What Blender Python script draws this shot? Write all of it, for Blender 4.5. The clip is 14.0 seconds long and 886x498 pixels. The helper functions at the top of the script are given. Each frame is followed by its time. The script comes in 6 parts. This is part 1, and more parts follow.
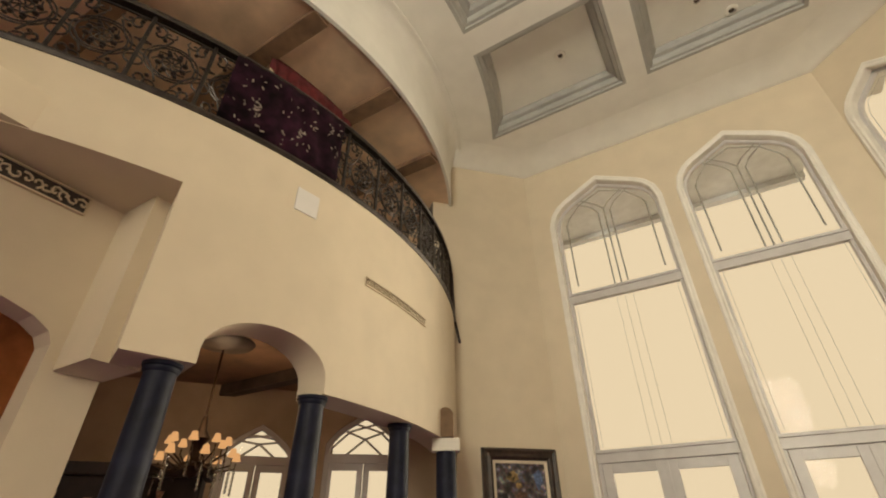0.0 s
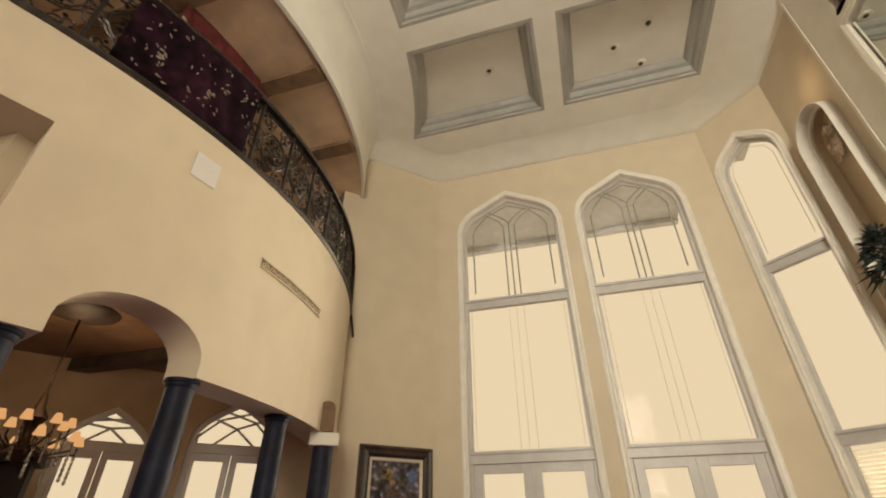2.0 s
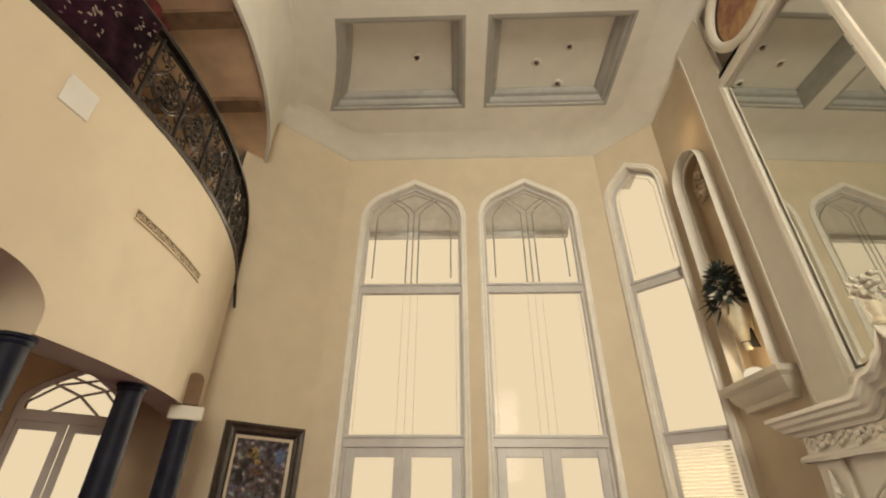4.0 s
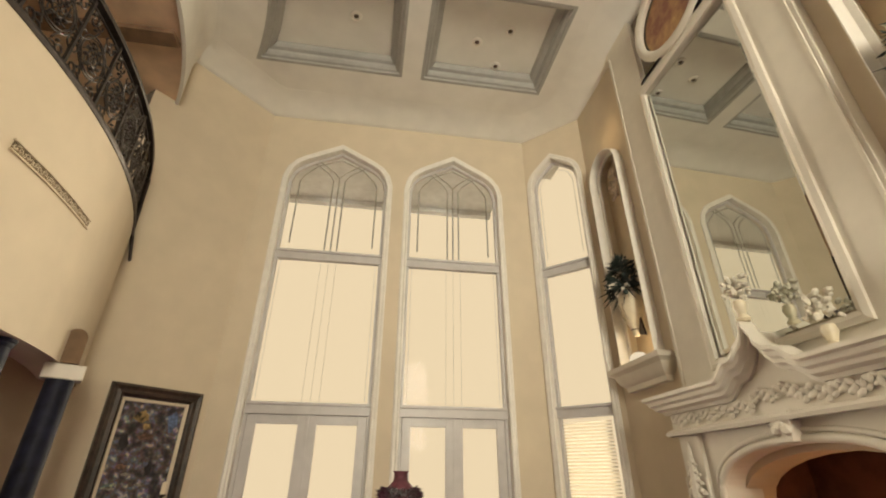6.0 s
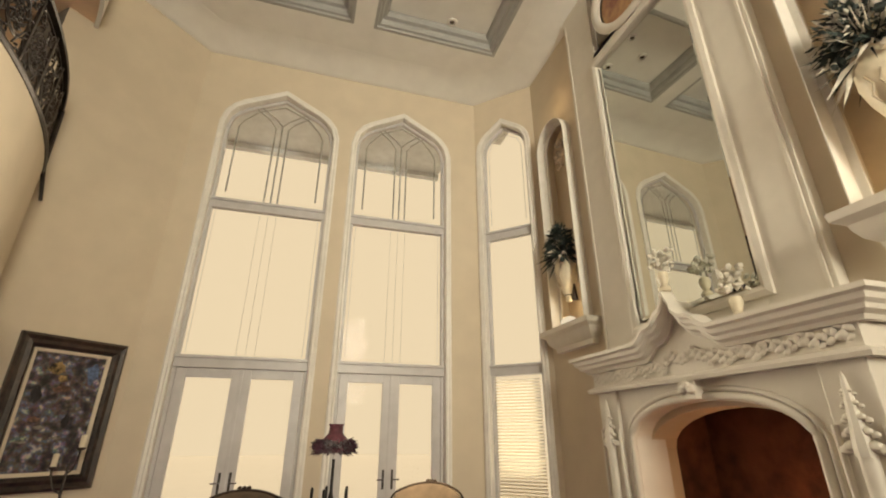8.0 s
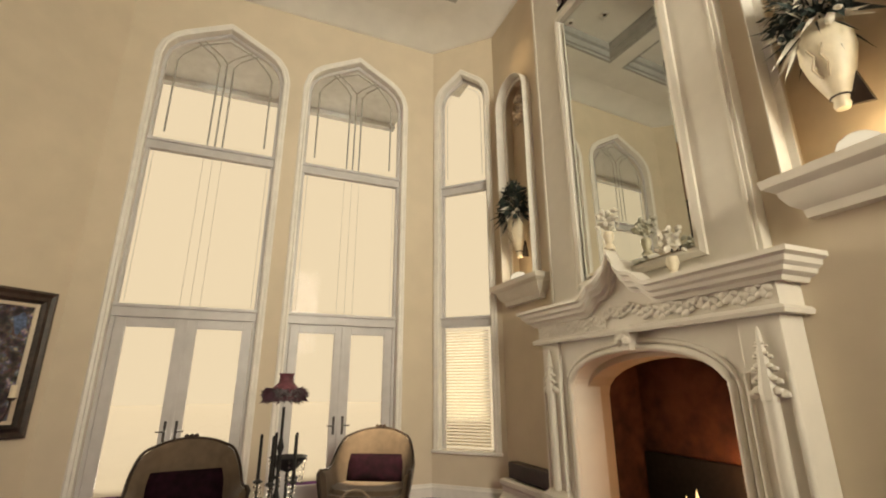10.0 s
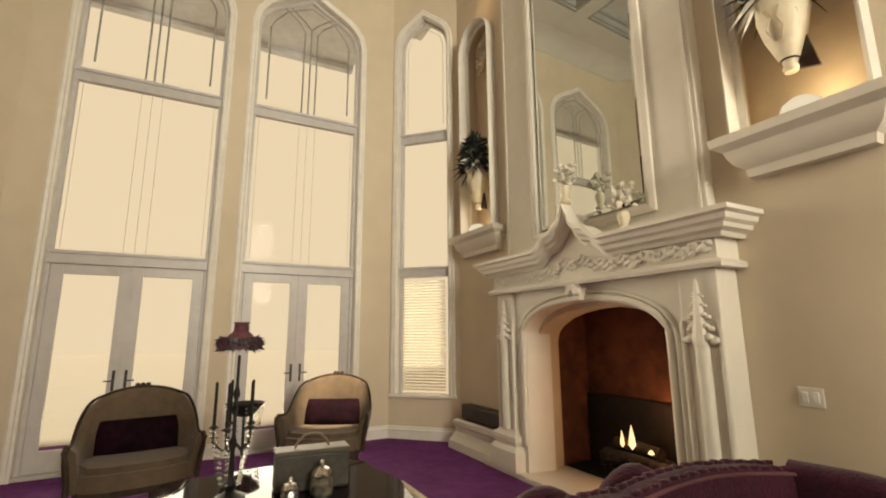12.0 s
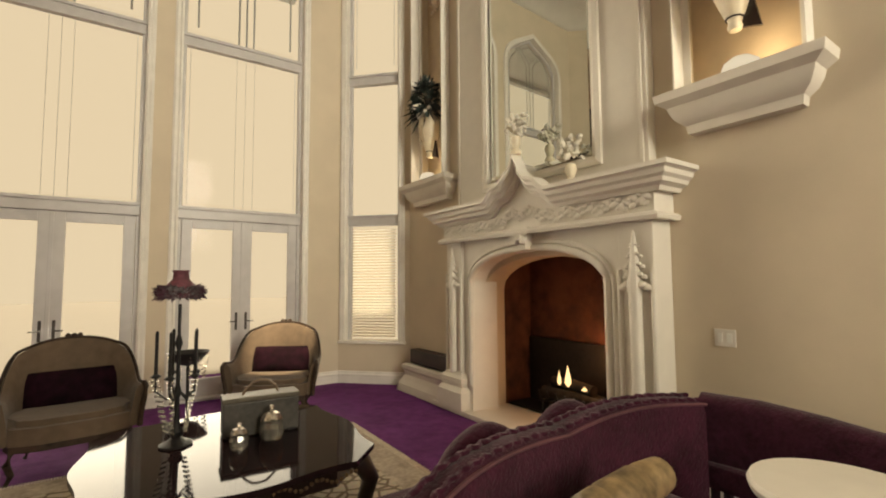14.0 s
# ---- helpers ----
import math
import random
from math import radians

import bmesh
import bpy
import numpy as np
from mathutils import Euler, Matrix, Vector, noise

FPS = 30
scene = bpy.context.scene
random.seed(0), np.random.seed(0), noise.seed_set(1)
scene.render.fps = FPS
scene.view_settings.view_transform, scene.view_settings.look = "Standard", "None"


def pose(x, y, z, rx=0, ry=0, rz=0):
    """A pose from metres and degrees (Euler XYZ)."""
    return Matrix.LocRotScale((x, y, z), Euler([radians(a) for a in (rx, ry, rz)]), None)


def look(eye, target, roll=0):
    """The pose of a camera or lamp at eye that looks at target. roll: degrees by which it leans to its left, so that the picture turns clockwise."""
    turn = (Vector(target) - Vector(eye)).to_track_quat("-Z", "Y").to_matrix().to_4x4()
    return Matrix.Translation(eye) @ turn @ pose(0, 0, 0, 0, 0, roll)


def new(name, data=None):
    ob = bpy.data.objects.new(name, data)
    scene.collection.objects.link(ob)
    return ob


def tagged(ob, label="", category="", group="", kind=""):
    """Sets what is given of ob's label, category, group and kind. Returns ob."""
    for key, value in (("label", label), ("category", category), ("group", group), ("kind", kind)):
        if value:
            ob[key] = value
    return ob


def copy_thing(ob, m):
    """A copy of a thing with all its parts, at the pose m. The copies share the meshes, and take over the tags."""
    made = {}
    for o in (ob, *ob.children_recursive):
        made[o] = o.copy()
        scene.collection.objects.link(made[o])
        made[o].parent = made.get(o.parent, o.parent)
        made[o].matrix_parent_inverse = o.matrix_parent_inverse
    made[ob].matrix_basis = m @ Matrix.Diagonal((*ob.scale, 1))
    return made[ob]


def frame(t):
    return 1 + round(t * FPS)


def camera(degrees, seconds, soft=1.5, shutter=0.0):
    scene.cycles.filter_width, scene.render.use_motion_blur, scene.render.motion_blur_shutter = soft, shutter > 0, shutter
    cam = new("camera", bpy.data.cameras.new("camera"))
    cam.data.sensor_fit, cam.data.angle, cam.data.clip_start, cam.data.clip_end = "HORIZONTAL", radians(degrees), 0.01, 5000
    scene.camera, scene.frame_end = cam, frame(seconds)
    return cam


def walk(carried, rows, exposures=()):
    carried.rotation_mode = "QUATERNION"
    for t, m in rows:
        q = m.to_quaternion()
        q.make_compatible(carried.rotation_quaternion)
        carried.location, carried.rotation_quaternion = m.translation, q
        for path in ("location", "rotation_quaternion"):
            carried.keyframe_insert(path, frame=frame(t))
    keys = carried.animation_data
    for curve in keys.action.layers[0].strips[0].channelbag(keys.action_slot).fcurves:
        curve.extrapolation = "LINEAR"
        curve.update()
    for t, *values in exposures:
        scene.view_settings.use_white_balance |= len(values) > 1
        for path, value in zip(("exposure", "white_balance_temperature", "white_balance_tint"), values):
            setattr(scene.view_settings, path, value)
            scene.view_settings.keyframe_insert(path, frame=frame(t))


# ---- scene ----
EYE = (0.0, 0.0, 1.55)
cam = camera(88.5, 14.0, soft=2.0)
TURN = [  # seconds, then the turn in degrees
    (0.0, 122.54, 0.50, 30.80),
    (0.5, 122.52, 0.46, 27.37),
    (1.0, 122.44, 0.27, 23.82),
    (1.5, 122.36, 0.20, 20.25),
    (2.0, 122.17, 0.18, 16.67),
    (2.5, 121.88, 0.03, 12.91),
    (3.0, 121.52, -0.10, 9.15),
    (3.5, 121.03, -0.25, 5.43),
    (4.0, 120.51, -0.35, 1.92),
    (6.5, 116.17, -0.27, -11.29),
    (7.0, 114.98, -0.29, -13.25),
    (7.5, 113.72, -0.21, -15.00),
    (8.0, 112.34, -0.14, -16.69),
    (10.5, 105.03, 0.25, -24.01),
    (11.0, 103.51, 0.34, -25.30),
    (11.5, 102.02, 0.33, -26.58),
    (12.0, 100.34, 0.35, -27.96),
    (12.5, 98.62, 0.34, -29.41),
    (13.0, 96.97, 0.40, -30.95),
    (13.5, 95.35, 0.41, -32.60),
    (14.0, 93.87, 0.40, -34.27),
]
walk(cam, [(t, pose(*EYE, rx, ry, rz)) for t, rx, ry, rz in TURN], exposures=[(0.0, 0.39), (4.0, 0.44), (8.0, 0.45), (11.0, 0.46), (14.0, 0.36)])

# ---------------------------------------------------------------- light
SKY = (1.0, 0.87, 0.64)
CEIL = 7.72        # height of the main ceiling
world = bpy.data.worlds.new("world")
scene.world = world
world.use_nodes = True
wn = world.node_tree.nodes
sky = wn.new("ShaderNodeTexSky")
sky.sky_type, sky.sun_disc, sky.sun_elevation, sky.sun_rotation = "NISHITA", False, radians(48), radians(200)
world.node_tree.links.new(sky.outputs[0], wn["Background"].inputs[0])
wn["Background"].inputs[1].default_value = 0.12
sun = new("sun", bpy.data.lights.new("sun", "SUN"))
sun.data.energy, sun.data.angle, sun.data.color = 3.0, radians(6), (1.0, 0.9, 0.75)
sun.matrix_world = look((0.6, 4.6, 24), (0, 6, 1))


def window_light(name, place, target, w, h, watts, color=SKY, spread=82):
    """Sky light that enters by an opening of w by h metres."""
    ob = new(name, bpy.data.lights.new(name, "AREA"))
    ob.data.shape, ob.data.size, ob.data.size_y, ob.data.energy, ob.data.color = "RECTANGLE", w, h, watts, color
    ob.data.spread = radians(spread)
    ob.matrix_world = look(place, target)
    return ob


# sky light through the tall windows
window_light("sky_light", (-0.75, 6.70, 3.4), (-0.75, 0, 3.0), 1.5, 6.0, 76)
window_light("sky_light", (1.25, 6.70, 3.4), (1.25, 0, 3.0), 1.4, 6.0, 70)
window_light("sky_light", (2.97, 6.35, 3.7), (0.0, 3.38, 3.3), 0.6, 5.4, 20)
# fill added from the unseen rear of the hall, whose windows are assumed
window_light("rear_fill", (-1.5, -6.9, 3.6), (-1.5, 0, 3.6), 3.4, 5.6, 16, (1.0, 0.93, 0.74), 180)
window_light("rear_fill", (1.6, -6.9, 4.7), (1.5, 0, 5.0), 2.0, 3.8, 190, (1.0, 0.91, 0.71), 88)

# ---------------------------------------------------------------- materials


def material(name, color, rough=0.6, metal=0.0, var=0.08, scale=6.0, bump=0.0, bump_scale=60.0, second=None, coat=0.0, spec=0.5, sheen=0.0):
    """A surface with two scales of colour variation and a fine relief."""
    m = bpy.data.materials.new(name)
    m.use_nodes = True
    n, l = m.node_tree.nodes, m.node_tree.links
    b = n["Principled BSDF"]
    b.inputs["Roughness"].default_value, b.inputs["Metallic"].default_value = rough, metal
    b.inputs["Coat Weight"].default_value, b.inputs["Specular IOR Level"].default_value = coat, spec
    b.inputs["Sheen Weight"].default_value = sheen
    geo = n.new("ShaderNodeTexCoord")
    big, fine = n.new("ShaderNodeTexNoise"), n.new("ShaderNodeTexNoise")
    big.inputs["Scale"].default_value, fine.inputs["Scale"].default_value = scale * 0.2, scale
    big.inputs["Detail"].default_value, fine.inputs["Detail"].default_value = 3, 6
    add = n.new("ShaderNodeMath")
    add.operation = "ADD"
    for t in (big, fine):
        l.new(geo.outputs["Object"], t.inputs["Vector"])
    l.new(big.outputs["Fac"], add.inputs[0])
    l.new(fine.outputs["Fac"], add.inputs[1])
    ramp = n.new("ShaderNodeValToRGB")
    lo = second or tuple(c * (1 - 2.2 * var) for c in color)
    hi = color if second else tuple(min(1, c * (1 + 1.4 * var)) for c in color)
    ramp.color_ramp.elements[0].position, ramp.color_ramp.elements[1].position = 0.36, 0.64
    ramp.color_ramp.elements[0].color, ramp.color_ramp.elements[1].color = (*lo, 1), (*hi, 1)
    half = n.new("ShaderNodeMath")
    half.operation, half.inputs[1].default_value = "MULTIPLY", 0.5
    l.new(add.outputs[0], half.inputs[0])
    l.new(half.outputs[0], ramp.inputs[0])
    l.new(ramp.outputs[0], b.inputs["Base Color"])
    if bump:
        grain, bm = n.new("ShaderNodeTexNoise"), n.new("ShaderNodeBump")
        grain.inputs["Scale"].default_value, grain.inputs["Detail"].default_value = bump_scale, 5
        bm.inputs["Strength"].default_value, bm.inputs["Distance"].default_value = bump, 0.01
        l.new(geo.outputs["Object"], grain.inputs["Vector"])
        l.new(grain.outputs["Fac"], bm.inputs["Height"])
        l.new(bm.outputs[0], b.inputs["Normal"])
    return m


def glow(name, color, strength):
    m = bpy.data.materials.new(name)
    m.use_nodes = True
    n = m.node_tree.nodes
    e = n.new("ShaderNodeEmission")
    e.inputs[0].default_value, e.inputs[1].default_value = (*color, 1), strength
    m.node_tree.links.new(e.outputs[0], n["Material Output"].inputs[0])
    return m


def clear_glass(name, tint=(1, 1, 1)):
    m = bpy.data.materials.new(name)
    m.use_nodes = True
    n, l = m.node_tree.nodes, m.node_tree.links
    mix, tr, gl, fr = n.new("ShaderNodeMixShader"), n.new("ShaderNodeBsdfTransparent"), n.new("ShaderNodeBsdfGlossy"), n.new("ShaderNodeFresnel")
    tr.inputs[0].default_value, gl.inputs["Roughness"].default_value = (*tint, 1), 0.02
    fr.inputs[0].default_value = 1.45
    dim = n.new("ShaderNodeMath")
    dim.operation, dim.inputs[1].default_value = "MULTIPLY", 0.06
    l.new(fr.outputs[0], dim.inputs[0])
    l.new(dim.outputs[0], mix.inputs[0])
    l.new(tr.outputs[0], mix.inputs[1])
    l.new(gl.outputs[0], mix.inputs[2])
    l.new(mix.outputs[0], n["Material Output"].inputs[0])
    return m


WALL = material("wall_plaster", (0.63, 0.545, 0.415), 0.75, var=0.03, scale=3, bump=0.08, bump_scale=90)
WALL_DEEP = material("dining_plaster", (0.40, 0.31, 0.22), 0.75, var=0.08, scale=3, bump=0.08)
OCHRE = material("ochre_plaster", (0.50, 0.20, 0.07), 0.8, var=0.25, scale=4)
CEILING = material("ceiling_paint", (0.82, 0.81, 0.76), 0.7, var=0.03, scale=3)
COFFER = material("coffer_panel", (0.83, 0.83, 0.78), 0.7, var=0.03, scale=3)
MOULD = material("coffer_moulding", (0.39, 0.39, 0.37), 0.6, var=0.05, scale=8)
STONE = material("cast_stone", (0.70, 0.66, 0.58), 0.5, var=0.025, scale=6, bump=0.04, bump_scale=140)
TRIM = material("white_trim", (0.78, 0.75, 0.69), 0.45, var=0.04, scale=8)
FRAME = material("window_paint", (0.54, 0.52, 0.51), 0.4, var=0.04, scale=8)
CARPET = material("purple_carpet", (0.150, 0.036, 0.175), 0.95, var=0.13, scale=9, bump=0.6, bump_scale=400, spec=0.2)
IRON = material("wrought_iron", (0.055, 0.046, 0.042), 0.38, metal=0.7, var=0.2, scale=20)
BLUE_STONE = material("blue_marble", (0.010, 0.012, 0.026), 0.55, var=0.4, scale=9, spec=0.2)
GLASS = clear_glass("window_glass")
MIRROR = material("mirror_silver", (0.72, 0.74, 0.70), 0.02, metal=1.0, var=0.0)
WOOD = material("dark_wood", (0.02, 0.011, 0.009), 0.3, var=0.3, scale=12, coat=0.5)
BROWN = material("umber_panel", (0.20, 0.12, 0.07), 0.6, var=0.2, scale=4)
BEAM_WOOD = material("dark_beam", (0.06, 0.045, 0.035), 0.5, var=0.25, scale=9)
RED = material("red_drape", (0.13, 0.018, 0.022), 0.85, var=0.25, scale=9)
DAYLIGHT = glow("daylight", (0.87, 0.69, 0.44), 0.72)

# ---------------------------------------------------------------- builders


def part(name, bm, mat, parent=None, label="", smooth=0.0):
    """Links a bmesh as one mesh object, under a thing or a part where parent is given."""
    me = bpy.data.meshes.new(name)
    bmesh.ops.recalc_face_normals(bm, faces=bm.faces[:])
    if smooth:
        for f in bm.faces:
            f.smooth = True
        for e in bm.edges:
            if len(e.link_faces) == 2 and e.calc_face_angle(0) > radians(smooth):
                e.smooth = False
    bm.to_mesh(me)
    bm.free()
    me.materials.append(mat)
    ob = new(name, me)
    if parent:
        ob.parent = parent
    if label:
        ob["label"] = label
    return ob


def thing(name, label, category, m=None, group=""):
    ob = new(name)
    ob.empty_display_size = 0.1
    if m is not None:
        ob.matrix_world = m
    return tagged(ob, label, category, group)


def setting(name, bm, mat, label="", category="", smooth=0.0):
    return tagged(part(name, bm, mat, None, label, smooth), kind="structure", category=category or name.split("_")[0])


def box(bm, a, b, bevel=0.0):
    vs = bmesh.ops.create_cube(bm, size=1.0)["verts"]
    for v in vs:
        v.co = Vector([(a[i] + b[i]) / 2 + v.co[i] * (b[i] - a[i]) for i in range(3)])
    if bevel:
        bmesh.ops.bevel(bm, geom=list({e for v in vs for e in v.link_edges}), offset=bevel, segments=2, affect="EDGES", profile=0.6)
    return bm


def obox(bm, p, q, z0, z1, t, side=1.0):
    """An upright slab over the plan line p to q, t thick towards its left hand (side=1) or right (-1)."""
    d = (Vector(q) - Vector(p)).normalized()
    o = Vector((-d.y, d.x)) * t * side
    ring = [Vector(p), Vector(q), Vector(q) + o, Vector(p) + o]
    prism(bm, [(v.x, v.y) for v in ring], z0, z1)
    return bm


def prism(bm, ring, z0, z1, m=None):
    """A closed prism of a plan polygon between two heights, moved by m."""
    m = m or Matrix()
    lo = [bm.verts.new(m @ Vector((x, y, z0))) for x, y in ring]
    hi = [bm.verts.new(m @ Vector((x, y, z1))) for x, y in ring]
    bm.faces.new(lo[::-1])
    bm.faces.new(hi)
    for i in range(len(ring)):
        j = (i + 1) % len(ring)
        bm.faces.new((lo[i], lo[j], hi[j], hi[i]))
    return bm


def lathe(bm, profile, n=16, m=None):
    """A body of revolution about z from (radius, height) pairs."""
    m = m or Matrix()
    rings = []
    for r, z in profile:
        rings.append([bm.verts.new(m @ Vector((r * math.cos(2 * math.pi * i / n), r * math.sin(2 * math.pi * i / n), z))) for i in range(n)])
    for a, b in zip(rings, rings[1:]):
        for i in range(n):
            bm.faces.new((a[i], a[(i + 1) % n], b[(i + 1) % n], b[i]))
    if profile[0][0] > 1e-4:
        bm.faces.new(rings[0][::-1])
    if profile[-1][0] > 1e-4:
        bm.faces.new(rings[-1])
    return bm


def tube(bm, pts, r, n=6, taper=None):
    """A round rod along points, with closed ends."""
    pts = [Vector(p) for p in pts]
    rings = []
    for i, p in enumerate(pts):
        d = (pts[min(i + 1, len(pts) - 1)] - pts[max(i - 1, 0)]).normalized()
        u = d.cross(Vector((0, 0, 1)) if abs(d.z) < 0.95 else Vector((1, 0, 0))).normalized()
        v = d.cross(u)
        rr = r if taper is None else r + (taper - r) * i / max(1, len(pts) - 1)
        rings.append([bm.verts.new(p + u * rr * math.cos(2 * math.pi * k / n) + v * rr * math.sin(2 * math.pi * k / n)) for k in range(n)])
    for a, b in zip(rings, rings[1:]):
        for k in range(n):
            bm.faces.new((a[k], a[(k + 1) % n], b[(k + 1) % n], b[k]))
    bm.faces.new(rings[0][::-1])
    bm.faces.new(rings[-1])
    return bm


def sweep(bm, path, section, up=Vector((0, 0, 1)), closed=False):
    """A moulding: section of (out, up) pairs swept along a path, out being to the path's right hand."""
    path = [Vector(p) for p in path]
    rings = []
    n = len(path)
    for i, p in enumerate(path):
        a = path[(i - 1) % n] if closed or i else p
        b = path[(i + 1) % n] if closed or i < n - 1 else p
        d1, d2 = (p - a).normalized() if (p - a).length else (b - p).normalized(), (b - p).normalized() if (b - p).length else (p - a).normalized()
        s1, s2 = d1.cross(up).normalized(), d2.cross(up).normalized()
        s = (s1 + s2).normalized()
        s = s / max(0.3, s.dot(s1))
        w = s.cross((d1 + d2).normalized()).normalized()
        rings.append([bm.verts.new(p + s * o + w * h) for o, h in section])
    k = len(section)
    pairs = list(zip(rings, rings[1:])) + ([(rings[-1], rings[0])] if closed else [])
    for a, b in pairs:
        for i in range(k):
            bm.faces.new((a[i], a[(i + 1) % k], b[(i + 1) % k], b[i]))
    if not closed:
        bm.faces.new(rings[0][::-1])
        bm.faces.new(rings[-1])
    return bm


def wall_strip(bm, at, cuts, z0, z1, t):
    """A wall in vertical strips. at(u, d) gives the plan place u along and d deep; cuts: (u, lower, upper) of the openings, in order,
    with None for solid wall from there on."""
    for (u0, lo0, hi0), (u1, lo1, hi1) in zip(cuts, cuts[1:]):
        if u1 - u0 < 1e-6:
            continue
        spans = [(z0, z0, z1, z1)] if lo0 is None or lo1 is None else [(z0, z0, lo0, lo1), (hi0, hi1, z1, z1)]
        for b0, b1, t0, t1 in spans:
            if t0 - b0 < 1e-5 and t1 - b1 < 1e-5:
                continue
            q = [at(u0, 0), at(u1, 0), at(u1, t), at(u0, t)]
            lo = [bm.verts.new((*q[0], b0)), bm.verts.new((*q[1], b1)), bm.verts.new((*q[2], b1)), bm.verts.new((*q[3], b0))]
            hi = [bm.verts.new((*q[0], t0)), bm.verts.new((*q[1], t1)), bm.verts.new((*q[2], t1)), bm.verts.new((*q[3], t0))]
            bm.faces.new(lo[::-1])
            bm.faces.new(hi)
            for i in range(4):
                j = (i + 1) % 4
                bm.faces.new((lo[i], lo[j], hi[j], hi[i]))
    return weld(bm)


def weld(bm):
    """Joins pieces that touch into one body, without the faces between them."""
    bmesh.ops.remove_doubles(bm, verts=bm.verts[:], dist=1e-4)
    seen = {}
    for f in bm.faces:
        seen.setdefault(frozenset(f.verts), []).append(f)
    bmesh.ops.delete(bm, geom=[f for fs in seen.values() if len(fs) > 1 for f in fs], context="FACES_ONLY")
    return bm


# ---------------------------------------------------------------- plan of the hall
WIN_Y = 6.75                                   # wall with the two pairs of tall doors
LEFT, RIGHT = (-2.09, WIN_Y), (2.64, WIN_Y)    # its corners
SIDE_X = 3.45                                  # wall with the chimneypiece
BEND = (SIDE_X, WIN_Y - (SIDE_X - RIGHT[0]))   # end of the slanting wall
ARC_C, ARC_R = (-7.97, 3.03), 5.495           # curved gallery front
GALLERY, RAIL_H = 4.33, 0.88


def arc(deg, r=ARC_R):
    return (ARC_C[0] + r * math.cos(radians(deg)), ARC_C[1] + r * math.sin(radians(deg)))


def line(p, q):
    """Plan places along p to q, and deep to its left hand."""
    d = (Vector(q) - Vector(p)).normalized()
    return lambda u, t: (p[0] + d.x * u - d.y * t, p[1] + d.y * u + d.x * t)


def tudor(u0, u1, sill, spring, apex):
    """The outline of a window with a flat pointed head: strips of (u, sill, head)."""
    w = u1 - u0
    rise = apex - spring
    return [(u0, sill, spring), (u0 + w * 0.03, sill, spring + rise * 0.27), (u0 + w * 0.09, sill, spring + rise * 0.46), (u0 + w * 0.16, sill, spring + rise * 0.58),
            (u0 + w * 0.5, sill, apex),
            (u1 - w * 0.16, sill, spring + rise * 0.58), (u1 - w * 0.09, sill, spring + rise * 0.46), (u1 - w * 0.03, sill, spring + rise * 0.27), (u1, sill, spring)]


def solid(u):
    return (u, None, None)


# openings of the two big windows, along the wall from its left corner
W1 = tudor(0.44, 2.16, 0.0, 6.22, 6.95)
W2 = tudor(2.54, 4.16, 0.0, 6.22, 6.95)
W3 = tudor(0.11, 0.98, 0.63, 6.42, 6.95)
bm = bmesh.new()
wall_strip(bm, line(LEFT, RIGHT), [solid(0), solid(0.44), *W1, solid(2.16), solid(2.54), *W2, solid(4.16), solid(4.73)], 0, CEIL + 0.3, 0.22)
setting("wall_north", bm, WALL, "tan plaster wall with two tall pointed window openings", "wall")
bm = bmesh.new()
SL = math.dist(RIGHT, BEND)
wall_strip(bm, line(RIGHT, BEND), [solid(0), solid(0.11), *W3, solid(0.98), solid(SL)], 0, CEIL + 0.3, 0.22)
setting("wall_slant", bm, WALL, "narrow slanting tan plaster wall with a slim window", "wall")

# slanting wall with the painting, behind the end of the gallery
bm = bmesh.new()
obox(bm, (-3.40, 5.44), LEFT, 0, CEIL + 0.3, 0.22, 1)
setting("wall_picture", bm, WALL, "plain tan plaster wall that carries a framed painting", "wall")

# floor
bm = bmesh.new()
box(bm, (-9, -7.2, -0.2), (3.8, 8.6, 0.0))
setting("floor", bm, CARPET, "deep purple cut-pile carpet over the whole hall", "floor")

# wall with the chimneypiece: firebox hole and two niches
FP_Y = 3.26
NICHES = ((4.88, 5.66), (0.96, 1.76))
N_SILL, N_SPRING, N_TOP = 2.91, 5.82, 6.2


def round_head(y0, y1, sill, spring, top, n=10):
    return [(y0 + (y1 - y0) * (0.5 - 0.5 * math.cos(math.pi * i / n)), sill, spring + (top - spring) * math.sin(math.pi * i / n)) for i in range(n + 1)]


bm = bmesh.new()
cuts = [solid(-7.0)]
for y0, y1 in (NICHES[1], (FP_Y - 0.92, FP_Y + 0.92), NICHES[0]):
    pts = round_head(y0, y1, N_SILL, N_SPRING, N_TOP) if y1 - y0 < 1 else round_head(y0, y1, 0.0, 1.44, 1.79, 12)
    cuts += [solid(y0), *pts, solid(y1)]
cuts.append(solid(BEND[1] + 0.1))
wall_strip(bm, lambda u, t: (SIDE_X + t, u), cuts, 0, CEIL + 0.3, 0.30)
setting("wall_east", bm, WALL, "tan plaster wall around the white chimneypiece", "wall")
bm = bmesh.new()
for y0, y1 in NICHES:
    box(bm, (SIDE_X + 0.16, y0 - 0.1, N_SILL - 0.1), (SIDE_X + 0.34, y1 + 0.1, N_TOP + 0.1))
NICHE_BACK = material("niche_plaster", (0.64, 0.52, 0.36), 0.75, var=0.06, scale=4)
setting("wall_niche_back", bm, NICHE_BACK, "warm ochre plaster at the back of the niches", "wall")

